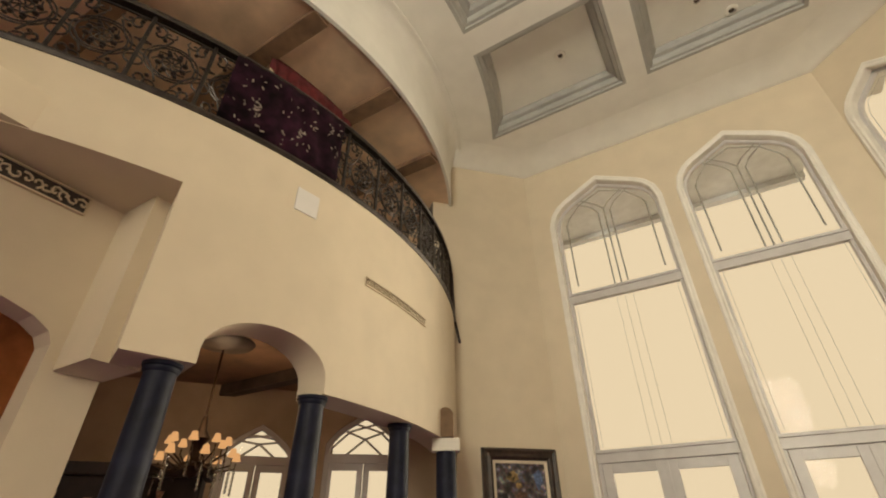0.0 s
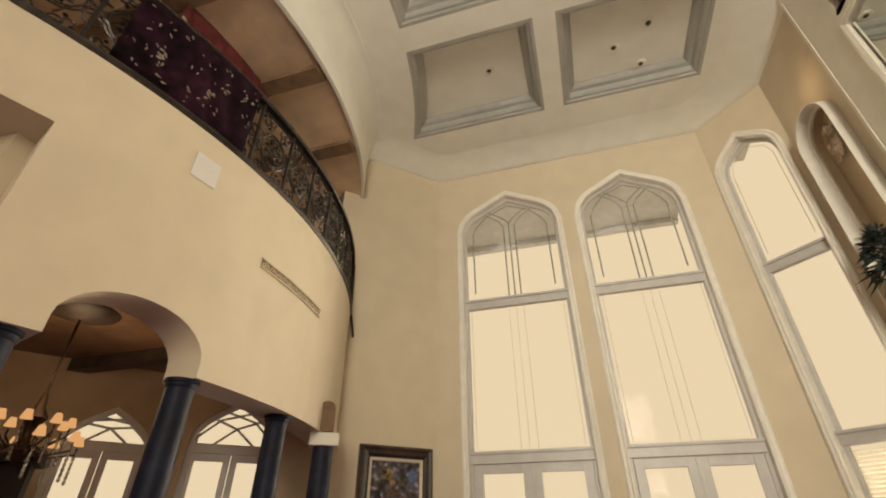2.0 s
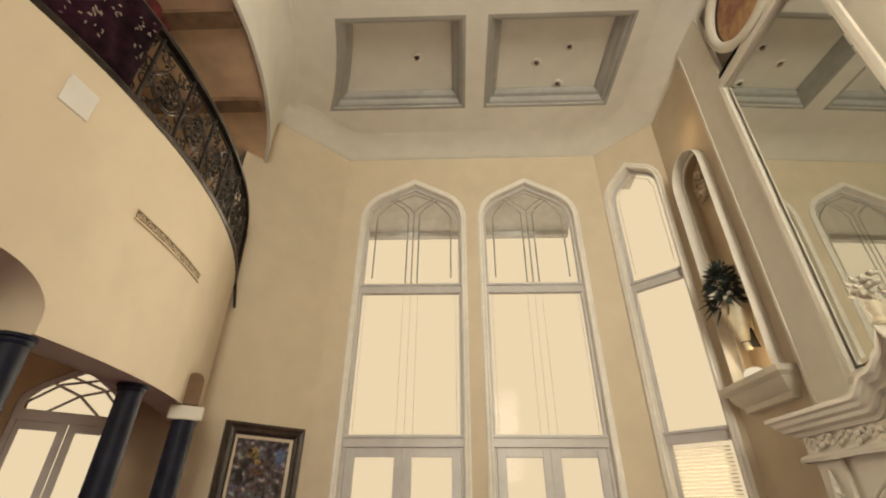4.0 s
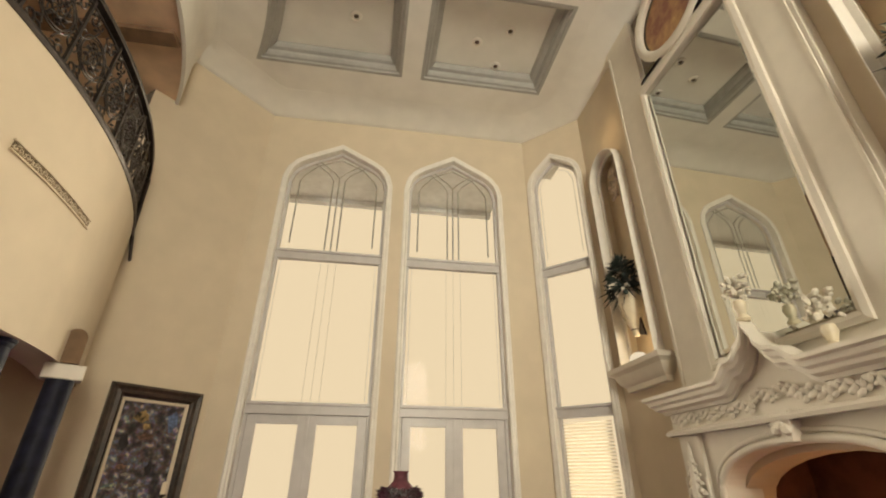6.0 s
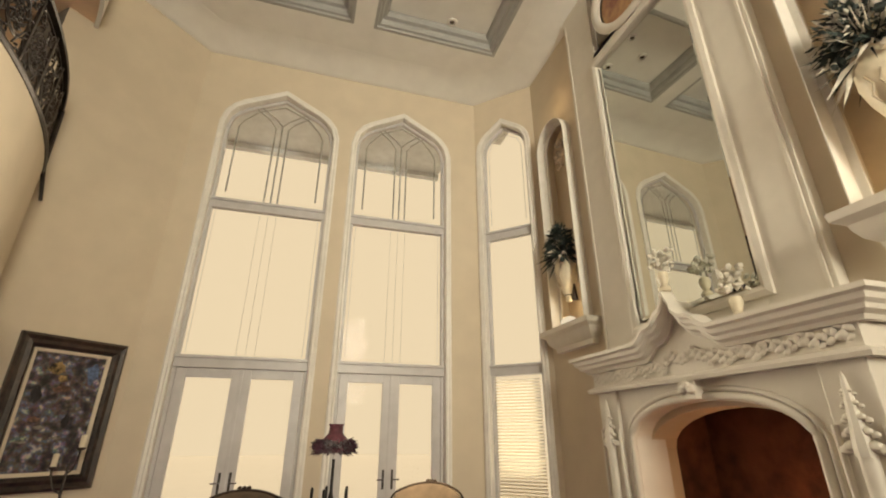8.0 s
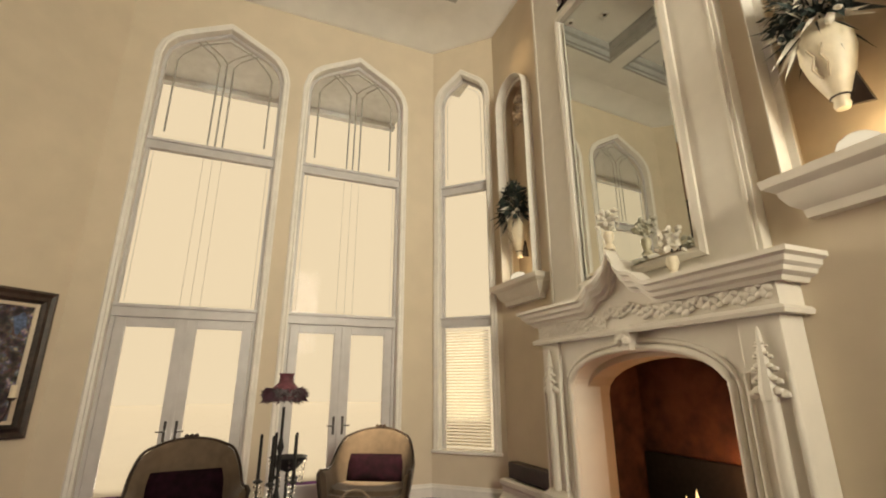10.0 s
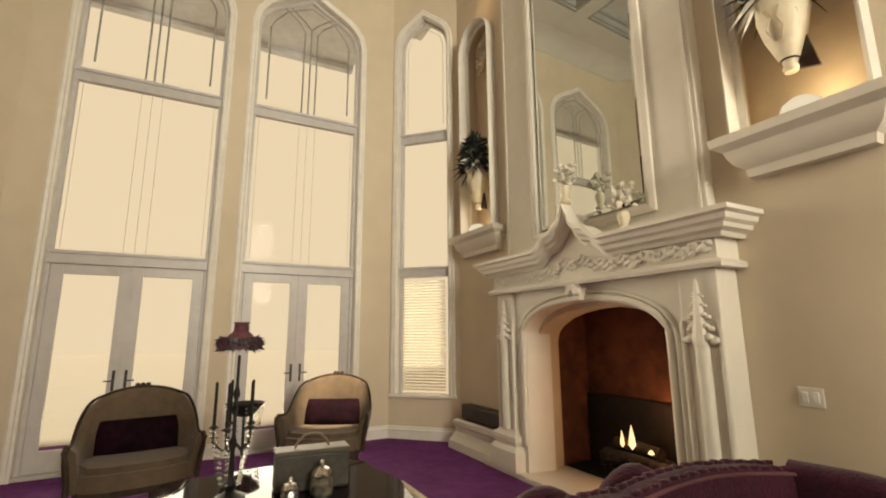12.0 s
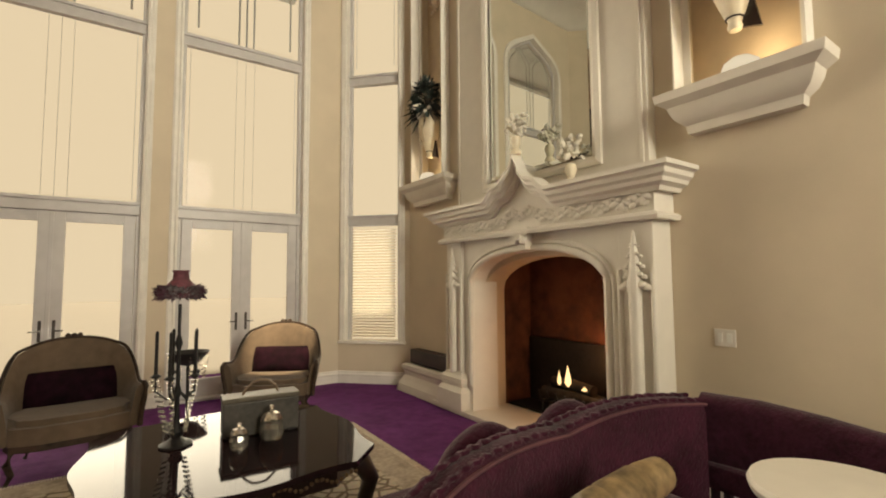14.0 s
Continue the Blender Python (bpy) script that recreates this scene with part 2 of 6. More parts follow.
# unseen rear of the hall, with window openings assumed for the fill lamps
bm = bmesh.new()
wall_strip(bm, lambda u, t: (u, -6.6 - t), [solid(-9.0), (-3.2, 0.8, 6.4), (0.2, 0.8, 6.4), solid(0.2), (0.6, 0.8, 6.4), (2.6, 0.8, 6.4), solid(2.6), solid(3.8)], 0, CEIL + 0.3, 0.2)
setting("wall_south", bm, WALL, "tan plaster wall with large windows", "wall")
bm = bmesh.new()
box(bm, (-9.0, -7.0, 0), (-8.8, 1.2, CEIL + 0.3))
setting("wall_west", bm, WALL_DEEP, "brown plaster outer wall of the dining room", "wall")

# ---------------------------------------------------------------- curved gallery front
A_END, A_EDGE, A_LOW = 30.0, -19.8, -46.0      # degrees along the curve: end wall, edge of the recess, far end
BEAM_Z, RECESS_Z = 2.465, 3.68


def az_deg(az):
    """Degrees along the curve of the place seen from the hall's middle at that bearing."""
    dx, dy = math.sin(radians(az)), math.cos(radians(az))
    b = dx * ARC_C[0] + dy * ARC_C[1]
    c = ARC_C[0] ** 2 + ARC_C[1] ** 2 - ARC_R ** 2
    s = b - math.sqrt(b * b - c)
    return math.degrees(math.atan2(dy * s - ARC_C[1], dx * s - ARC_C[0]))


arch0, arch1 = az_deg(-59.7), az_deg(-45.2)
cuts = [(A_LOW + i * (A_EDGE - A_LOW) / 10, RECESS_Z, GALLERY) for i in range(11)]
low = [(d, RECESS_Z) for d, _, _ in cuts]
low += [(A_EDGE, BEAM_Z)] + [(A_EDGE + (arch0 - A_EDGE) * i / 3, BEAM_Z) for i in range(1, 4)]
low += [(arch0 + (arch1 - arch0) * (0.5 - 0.5 * math.cos(math.pi * i / 14)), 2.57 + 0.27 * math.sin(math.pi * i / 14)) for i in range(15)]
low += [(arch1, BEAM_Z)] + [(arch1 + (A_END - arch1) * i / 12, BEAM_Z) for i in range(1, 13)]
bm = bmesh.new()
T = 0.32
cols = []
for d, z in low:
    f, k = arc(d), arc(d, ARC_R - T)
    cols.append([bm.verts.new((*f, z)), bm.verts.new((*f, GALLERY)), bm.verts.new((*k, GALLERY)), bm.verts.new((*k, z))])
for (da, za), (db, zb), a, b in zip(low, low[1:], cols, cols[1:]):
    if db - da < 1e-6:
        bm.faces.new((a[0], b[0], b[3], a[3]))
        continue
    for i in range(4):
        j = (i + 1) % 4
        bm.faces.new((a[i], a[j], b[j], b[i]))
bm.faces.new(cols[0])
bm.faces.new(cols[-1][::-1])
setting("wall_gallery", bm, WALL, "curved tan plaster gallery front with arches below", "wall", smooth=30)

# gallery floor slab, which is the ceiling of the dining room
bm = bmesh.new()
prism(bm, [arc(A_LOW + (A_END - A_LOW) * i / 24, ARC_R - T - 0.005) for i in range(25)] + [(-4.0, 8.4), (-8.8, 8.4), (-8.8, -1.2)], 3.98, GALLERY - 0.02)
setting("gallery_floor", bm, BROWN, "dark floor slab of the upper gallery", "floor")

# recess beside the arches, with its doorway wall
BACK_X = -3.55
bm = bmesh.new()
cuts = [solid(-6.6), solid(-0.6)] + round_head(-0.5, 1.10, 0.0, 2.62, 2.86) + [solid(1.10), solid(1.45)]
wall_strip(bm, lambda u, t: (BACK_X - t, u), cuts, 0, 3.98, 0.22)
setting("wall_recess", bm, WALL, "tan plaster wall with an arched doorway", "wall")
bm = bmesh.new()
e = arc(A_EDGE)
box(bm, (BACK_X + 0.002, e[1], BEAM_Z), (e[0] - 0.305, e[1] + 0.3, 3.98))
box(bm, (BACK_X + 0.002, -3, RECESS_Z + 0.008), (e[0] - 0.35, e[1] - 0.002, 3.98))
setting("wall_recess_side", bm, WALL, "tan plaster reveal beside the arches", "wall")
bm = bmesh.new()
box(bm, (-5.6, -2.0, 0), (-5.4, 1.9, 3.98))
setting("wall_lobby", bm, OCHRE, "mottled ochre wall behind the doorway", "wall")

# ---------------------------------------------------------------- main ceiling with coffers
COF_Y = ((3.90, 5.62), (1.85, 3.52), (-0.20, 1.47), (-2.25, -0.58), (-4.30, -2.63))
COF_X = ((None, 0.16), (0.48, 2.60))


def cof_left(y):
    return ARC_C[0] + math.sqrt(6.3 ** 2 - (y - ARC_C[1]) ** 2) if abs(y - ARC_C[1]) < 4.4 else ARC_C[0] + math.sqrt(6.3 ** 2 - 4.4 ** 2)


bm = bmesh.new()
box(bm, (2.60, -7, CEIL), (3.75, 8.0, CEIL + 0.24))
ys = sorted(set([-7.0, 6.98] + [y for c in COF_Y for y in c] + [-6 + 0.4 * i for i in range(32)]))
for y0, y1 in zip(ys, ys[1:]):
    out = [max(-3.9, ARC_C[0] + math.sqrt(max(1.0, 5.62 ** 2 - (y - ARC_C[1]) ** 2))) for y in (y0, y1)]
    prism(bm, [(out[0], y0), (cof_left(y0), y0), (cof_left(y1), y1), (out[1], y1)], CEIL, CEIL + 0.24)
    if not any(c[0] - 1e-6 <= y0 and y1 <= c[1] + 1e-6 for c in COF_Y):
        prism(bm, [(cof_left(y0), y0), (2.60, y0), (2.60, y1), (cof_left(y1), y1)], CEIL, CEIL + 0.24)
for y0, y1 in COF_Y:
    box(bm, (0.16, y0, CEIL), (0.48, y1, CEIL + 0.24))
setting("ceiling", bm, CEILING, "off-white coffered ceiling over the double-height hall", "ceiling")
bm = bmesh.new()
box(bm, (-4.0, -7, CEIL + 0.24), (3.8, 8.0, CEIL + 0.34))
setting("ceiling_panels", bm, COFFER, "pale flat panels inside the ceiling coffers", "ceiling")
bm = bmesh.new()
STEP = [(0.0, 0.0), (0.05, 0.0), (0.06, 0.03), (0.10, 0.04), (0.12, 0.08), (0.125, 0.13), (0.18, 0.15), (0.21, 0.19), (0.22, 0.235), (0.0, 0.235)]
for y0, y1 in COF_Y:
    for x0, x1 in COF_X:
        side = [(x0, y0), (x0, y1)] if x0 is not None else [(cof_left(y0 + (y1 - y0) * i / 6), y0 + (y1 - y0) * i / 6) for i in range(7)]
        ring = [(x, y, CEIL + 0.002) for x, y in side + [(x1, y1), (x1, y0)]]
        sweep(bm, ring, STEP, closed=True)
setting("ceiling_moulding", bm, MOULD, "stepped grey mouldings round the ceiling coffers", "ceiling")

# cove over the gallery, and the soffit behind it
bm = bmesh.new()
BULK = 6.60
COVE_END = 31.0
prof = [(0.0, BULK), (0.0, 7.36)] + [(0.16 - 0.16 * math.cos(math.pi / 2 * i / 6), 7.36 + 0.34 * math.sin(math.pi / 2 * i / 6)) for i in range(1, 7)] + [(0.16, 7.9), (-0.05, 7.9), (-0.05, BULK)]
rings = []
for i in range(41):
    d = A_LOW + (COVE_END - A_LOW) * i / 40
    rings.append([bm.verts.new((*arc(d, ARC_R + o), z)) for o, z in prof])
for a, b in zip(rings, rings[1:]):
    for i in range(len(prof)):
        j = (i + 1) % len(prof)
        bm.faces.new((a[i], a[j], b[j], b[i]))
bm.faces.new(rings[0])
bm.faces.new(rings[-1][::-1])
setting("ceiling_cove", bm, CEILING, "curved off-white cove over the gallery edge", "ceiling", smooth=35)
bm = bmesh.new()
for i in range(40):
    d0, d1 = A_LOW + (COVE_END - A_LOW) * i / 40, A_LOW + (COVE_END - A_LOW) * (i + 1) / 40
    prism(bm, [arc(d0, ARC_R + 0.155), arc(d0, ARC_R + 0.22), arc(d1, ARC_R + 0.22), arc(d1, ARC_R + 0.155)], CEIL - 0.03, CEIL + 0.01)
setting("ceiling_bead", bm, CEILING, "thin off-white bead along the cove", "ceiling")
bm = bmesh.new()
prism(bm, [arc(A_LOW + (31 - A_LOW) * i / 24, ARC_R - 0.055) for i in range(25)] + [(-4.2, 8.4), (-8.8, 8.4), (-8.8, -1.2)], BULK + 0.05, BULK + 0.2)
setting("ceiling_gallery", bm, material("gallery_ceiling_paint", (0.80, 0.60, 0.42), 0.7, var=0.15, scale=2), "peach and umber painted ceiling of the upper gallery", "ceiling")
bm = bmesh.new()
for i in range(5):
    box(bm, (-8.8, 0.45 + i * 1.3, BULK - 0.02), (ARC_C[0] + math.sqrt((ARC_R - 0.06) ** 2 - (0.62 + i * 1.3 - ARC_C[1]) ** 2) - 0.03, 0.67 + i * 1.3, BULK + 0.048))
setting("ceiling_beams", bm, material("brown_beam", (0.27, 0.17, 0.105), 0.6, var=0.2, scale=5), "brown timber beams of the gallery ceiling", "ceiling")

# ---------------------------------------------------------------- windows
LEAD = material("leaded_line", (0.36, 0.36, 0.34), 0.5, metal=0.0, var=0.1)


def frame_of(p, q):
    d = (Vector(q) - Vector(p)).normalized()
    return Matrix(((d.x, -d.y, 0, p[0]), (d.y, d.x, 0, p[1]), (0, 0, 1, 0), (0, 0, 0, 1)))


def outline(cuts, inset=0.0, z_from=None):
    """The jambs and head of an opening as a path in its own plane, left foot first."""
    u0, u1 = cuts[0][0], cuts[-1][0]
    mid, w = (u0 + u1) / 2, (u1 - u0) / 2
    pts = [(u0, cuts[0][1] if z_from is None else z_from)] + [(u, h) for u, _, h in cuts] + [(u1, cuts[0][1] if z_from is None else z_from)]
    out = []
    for i, (u, z) in enumerate(pts):
        f = (w - inset) / w
        out.append((mid + (u - mid) * f, 0.0, z if i in (0, len(pts) - 1) else z - inset))
    return out


def sheet(bm, pts, y0, y1):
    """A flat plate of an outline in the window's plane."""
    a = [bm.verts.new((p[0], y0, p[2])) for p in pts]
    b = [bm.verts.new((p[0], y1, p[2])) for p in pts]
    bm.faces.new(a)
    bm.faces.new(b[::-1])
    for i in range(len(pts)):
        j = (i + 1) % len(pts)
        bm.faces.new((a[i], a[j], b[j], b[i]))
    return bm


UPV = Vector((0, -1, 0))
CASING = [(-0.085, -0.002), (-0.085, 0.02), (-0.06, 0.034), (-0.03, 0.028), (-0.012, 0.04), (0.012, 0.03), (0.012, -0.12), (0.0, -0.12), (0.0, -0.002)]
FRAME_SEC = [(0.0, 0.035), (0.05, 0.035), (0.06, 0.02), (0.06, -0.02), (0.05, -0.035), (0.0, -0.035)]


def tall_window(name, label, p, q, cuts, doors, head, bar):
    """A tall window with a pointed head: casing, frame, two cross bars, panes with leaded lines, and door leaves below."""
    win = thing(name, label, "window", frame_of(p, q))
    win["kind"] = "structure"
    u0, u1 = cuts[0][0], cuts[-1][0]
    mid, sill = (u0 + u1) / 2, cuts[0][1]
    part("casing", sweep(bmesh.new(), outline(cuts), CASING, UPV), TRIM, win)
    fr = sweep(bmesh.new(), [(x, 0.13, z) for x, _, z in outline(cuts)], FRAME_SEC, UPV)
    part("window_frame", fr, FRAME, win)
    for z0, z1, d in ((head, head + 0.15, 0.07), (bar, bar + 0.15, 0.05)):
        b = box(bmesh.new(), (u0 + 0.012, 0.13 - d, z0), (u1 - 0.012, 0.17, z1), 0.008)
        box(b, (u0 + 0.012, 0.10 - d, z1 - 0.03), (u1 - 0.012, 0.128 - d + 0.01, z1 + 0.01), 0.006)
        part("transom", b, FRAME, win)
    part("pane", box(bmesh.new(), (u0 + 0.06, 0.127, head + 0.15), (u1 - 0.06, 0.133, bar)), GLASS, win).visible_shadow = False
    top = outline(cuts, 0.055, bar + 0.15)
    part("pane", sheet(bmesh.new(), top, 0.127, 0.133), GLASS, win).visible_shadow = False
    # tracery of thin leaded lines
    zs, za = cuts[0][2], max(c[2] for c in cuts)
    r = 0.013 if doors else 0.004
    y = 0.118
    half = (u1 - u0) / 2 - 0.06
    segs = []
    if doors:
        for s in (-1, 1):
            segs.append([(mid + s * 0.10, y, bar + 0.2), (mid + s * 0.10, y, za - 0.62), (mid + s * 0.19, y, za - 0.48), (mid + s * half * 0.60, y, za - 0.26)])
            segs.append([(mid + s * (half - 0.13), y, bar + 0.3), (mid + s * (half - 0.13), y, zs + 0.03), (mid + s * (half - 0.19), y, zs + 0.16), (mid + s * half * 0.5, y, za - 0.34), (mid, y, za - 0.16)])
            segs.append([(mid, y, za - 0.56), (mid + s * 0.09, y, za - 0.45), (mid + s * half * 0.52, y, za - 0.20)])
            segs.append([(mid + s * (half - 0.05), y, head + 0.2), (mid + s * (half - 0.05), y, bar - 0.02)])
        segs.append([(mid, y, bar + 0.15), (mid, y, za - 0.56)])
        low_lines = [[(mid + o, y, head + 0.16), (mid + o, y, bar - 0.01)] for o in (-0.12, 0.0, 0.12)]
    else:
        for s in (-1, 1):
            segs.append([(mid + s * (half - 0.06), y, bar + 0.3), (mid + s * (half - 0.06), y, zs), (mid + s * (half - 0.12), y, zs + 0.18), (mid, y, za - 0.17)])
    lb = bmesh.new()
    for s in low_lines if doors else ():
        tube(lb, s, 0.0022, 4)
    for s in segs:
        tube(lb, s, r if s[0][2] > bar else 0.0025, 4)
    part("leaded_tracery", lb, LEAD, win)
    if doors:
        part("threshold", box(bmesh.new(), (u0 + 0.012, -0.01, 0.0), (u1 - 0.012, 0.2, 0.035), 0.006), FRAME, win)
        for s in (-1, 1):
            a, b = (u0 + 0.062, mid - 0.003) if s < 0 else (mid + 0.003, u1 - 0.062)
            lf = bmesh.new()
            box(lf, (a, 0.10, 0.04), (a + 0.12, 0.15, head - 0.002), 0.006)
            box(lf, (b - 0.12, 0.10, 0.04), (b, 0.15, head - 0.002), 0.006)
            box(lf, (a + 0.12, 0.10, 0.04), (b - 0.12, 0.15, 0.27), 0.006)
            box(lf, (a + 0.12, 0.10, head - 0.12), (b - 0.12, 0.15, head - 0.002), 0.006)
            leaf = part("door_leaf", lf, FRAME, win)
            part("pane", box(bmesh.new(), (a + 0.12, 0.122, 0.27), (b - 0.12, 0.128, head - 0.12)), GLASS, leaf).visible_shadow = False
            hb = bmesh.new()
            hx = mid + s * 0.062
            box(hb, (hx - 0.016, 0.085, 0.88), (hx + 0.016, 0.10, 1.12), 0.005)
            tube(hb, [(hx, 0.09, 1.0), (hx, 0.05, 1.0), (hx + s * 0.09, 0.045, 1.0)], 0.009, 6)
            part("handle", hb, IRON, leaf, "dark lever handle on a plate")
        part("astragal", box(bmesh.new(), (mid - 0.02, 0.085, 0.04), (mid + 0.02, 0.10, head - 0.004), 0.005), FRAME, win)
    else:
        part("window_sill", box(bmesh.new(), (u0 - 0.10, -0.06, sill - 0.035), (u1 + 0.10, 0.1, sill + 0.004), 0.008), TRIM, win)
        part("pane", box(bmesh.new(), (u0 + 0.06, 0.127, sill + 0.01), (u1 - 0.06, 0.133, head)), GLASS, win).visible_shadow = False
    return win


tall_window("window_1", "tall pointed window with leaded tracery over closed glazed double doors", LEFT, RIGHT, W1, True, 2.38, 4.74)
tall_window("window_2", "tall pointed window with leaded tracery over closed glazed double doors", LEFT, RIGHT, W2, True, 2.38, 4.74)
tall_window("window_3", "slim tall pointed window with a sill and cross bars", RIGHT, BEND, W3, False, 2.40, 4.66)

# outside: paved ground, deep eaves and bright daylight beyond
bm = bmesh.new()
box(bm, (-60, 7.2, -0.25), (60, 90, -0.06))
PAVE = material("patio_stone", (0.405, 0.352, 0.258), 0.8, var=0.01, scale=2)
setting("ground", bm, PAVE, "pale paved terrace outside", "ground")
bm = bmesh.new()
box(bm, (-7.0, 7.0, 7.05), (2.45, 8.58, 7.3))
box(bm, (-7.0, 8.58, 6.95), (2.45, 8.73, 7.45))
EAVE = material("eave_paint", (0.82, 0.86, 0.88), 0.7, var=0.05)
setting("eaves", bm, EAVE, "grey boarded eaves outside over the windows", "eaves")
bm = bmesh.new()
n = 48
ring = [(40 * math.sin(2 * math.pi * i / n), 6 + 40 * math.cos(2 * math.pi * i / n)) for i in range(n)]
lo = [bm.verts.new((x, y, -3)) for x, y in ring]
hi = [bm.verts.new((x, y, 60)) for x, y in ring]
for i in range(n):
    j = (i + 1) % n
    bm.faces.new((lo[i], lo[j], hi[j], hi[i]))
setting("backdrop", bm, DAYLIGHT, "glaring cream daylight sky outside", "sky")

# ---------------------------------------------------------------- gallery: columns, rail, grilles
E0 = Vector(EYE)


def ang(bearing, r):
    """Plan place at a bearing from the middle of the hall."""
    return (r * math.sin(radians(bearing)), r * math.cos(radians(bearing)))


def column_under(bearing, top, name="column"):
    d = az_deg(bearing) if bearing < -31 else 25.0
    x, y = arc(d, ARC_R - 0.15)
    col = thing(name, "round blue-black marble column with a plain necking", "column", pose(x, y, 0), "columns under the gallery")
    part("shaft", lathe(bmesh.new(), [(0.10, 0.12), (0.105, 0.8), (0.10, 1.6), (0.092, top - 0.05)], 24), BLUE_STONE, col, smooth=40)
    part("base", lathe(bmesh.new(), [(0.15, 0.0), (0.15, 0.05), (0.13, 0.06), (0.14, 0.09), (0.115, 0.12), (0.10, 0.13)], 24), BLUE_STONE, col, smooth=40)
    part("necking", lathe(bmesh.new(), [(0.094, top - 0.06), (0.105, top - 0.045), (0.105, top - 0.03), (0.115, top - 0.02), (0.115, top)], 24), BLUE_STONE, col, smooth=40)
    return col


for b in (-62.3, -44.9, -34.2):
    column_under(b, BEAM_Z)

# end pier with its capital, and a small arch coloured as a shaded recess
px, py = arc(az_deg(-30.7), ARC_R + 0.03)
pier = thing("end_column", "blue-black marble end column with a cream block capital", "column", pose(px, py, 0, 0, 0, 30.7))
part("shaft", lathe(bmesh.new(), [(0.11, 0.0), (0.105, 2.33)], 20), BLUE_STONE, pier, smooth=40)
part("capital", box(bmesh.new(), (-0.15, -0.08, 2.33), (0.15, 0.08, BEAM_Z - 0.003), 0.015), STONE, pier, "cream plaster block capital")
DARK = material("recess_shade", (0.05, 0.04, 0.035), 0.8, var=0.2)
# flat plate without a hollow; the recess's darkness is only its colour
bm = bmesh.new()
hood = [(-0.085, 0.0, 0.0), (-0.085, 0.0, 0.22)] + [(-0.085 * math.cos(math.pi * i / 8), 0.0, 0.22 + 0.085 * math.sin(math.pi * i / 8)) for i in range(1, 8)] + [(0.085, 0.0, 0.22), (0.085, 0.0, 0.0)]
sheet(bm, hood, -0.02, 0.04)
hx, hy = px + 0.035, py - 0.06
ob = tagged(part("arched_vent", bm, material("vent_shade_brown", (0.20, 0.125, 0.07), 0.8, var=0.2)), "flat arched plate, brown for the shade of a small recess", "recess")
ob.matrix_world = pose(hx, hy, BEAM_Z + 0.004, 0, 0, 30.7)

# picture wall and gallery: pierced plaster grilles
SLOT = material("slot_shade", (0.20, 0.145, 0.085), 0.8, var=0.3, scale=30)
GRILLE = material("grille_paint", (0.62, 0.52, 0.37), 0.5, var=0.06)


def grille(m, w, h, seed, back):
    rnd = random.Random(seed)
    g = thing("air_grille", "long narrow scrolled air grille set in plaster", "vent", m, "scrolled air grilles")
    # solid plate; the shade inside the slot is given by its colour
    part("opening", box(bmesh.new(), (-w / 2, 0.002, -h / 2), (w / 2, 0.012, h / 2)), back, g, "plate behind the scrolls, coloured as the slot's shade")
    b = bmesh.new()
    n = int(w / (h * 0.40))
    for i in range(n):
        cx = -w / 2 + (i + 0.5) * w / n
        r = h * 0.30
        s = 1 if i % 2 else -1
        pts = [(cx + r * (1 - 0.13 * k) * math.cos(k * 0.75 + i) * 1.05, -0.004, s * r * (1 - 0.11 * k) * math.sin(k * 0.75 + i) + rnd.uniform(-0.004, 0.004)) for k in range(8)]
        tube(b, pts, h * 0.06, 5)
    for z in (-h / 2, h / 2):
        box(b, (-w / 2 - 0.01, -0.012, z - 0.006), (w / 2 + 0.01, 0.012, z + 0.006))
    part("scrollwork", b, GRILLE, g)
    return g


d0, d1 = az_deg(-41.4), az_deg(-33.1)
gx = math.dist(arc(d0), arc(d1))
for k in range(3):
    dk = d0 + (d1 - d0) * (k + 0.5) / 3
    x, y = arc(dk, ARC_R + 0.004)
    grille(pose(x, y, 3.555, 0, 0, dk + 90), gx / 3 - 0.004, 0.08, k, SLOT)
grille(pose(BACK_X + 0.014, 0.62, 3.60, 0, 0, 90), 0.62, 0.14, 7, DARK)

# pale square panel on the curved wall
d = az_deg(-51.2)
x, y = arc(d, ARC_R + 0.002)
b = box(bmesh.new(), (-0.11, -0.008, -0.115), (0.11, 0.004, 0.115), 0.004)
ob = tagged(part("wall_plate", b, material("white_plate", (0.66, 0.64, 0.62), 0.5, var=0.02)), "plain white square plate on the curved wall", "wall plate")
ob.matrix_world = pose(x, y, 3.99, 0, 0, d + 90)

# wrought-iron balustrade, panel by panel
rail = thing("balustrade", "black wrought-iron gallery balustrade with dense scrollwork panels", "railing")
R_IN = ARC_R - 0.06
RAIL_END = 28.6


def rail_path(z, d0=A_LOW, d1=RAIL_END, n=60, r=R_IN):
    return [(*arc(d0 + (d1 - d0) * i / n, r), z) for i in range(n + 1)]


sq = [(-0.04, -0.03), (0.04, -0.03), (0.048, 0.0), (0.032, 0.035), (-0.032, 0.035), (-0.048, 0.0)]
part("handrail", sweep(bmesh.new(), rail_path(GALLERY + RAIL_H), sq), IRON, rail)
part("base_rail", sweep(bmesh.new(), rail_path(GALLERY + 0.035, r=ARC_R - 0.01), [(-0.09, -0.035), (0.02, -0.035), (0.035, -0.01), (0.03, 0.015), (-0.09, 0.015)]), IRON, rail)
part("upper_bar", sweep(bmesh.new(), rail_path(GALLERY + RAIL_H - 0.08), [(-0.008, -0.008), (0.008, -0.008), (0.008, 0.008), (-0.008, 0.008)]), IRON, rail)
z0, z1 = GALLERY + 0.06, GALLERY + RAIL_H - 0.085
panels = 15
step = (RAIL_END - A_LOW) / panels
rnd = random.Random(5)
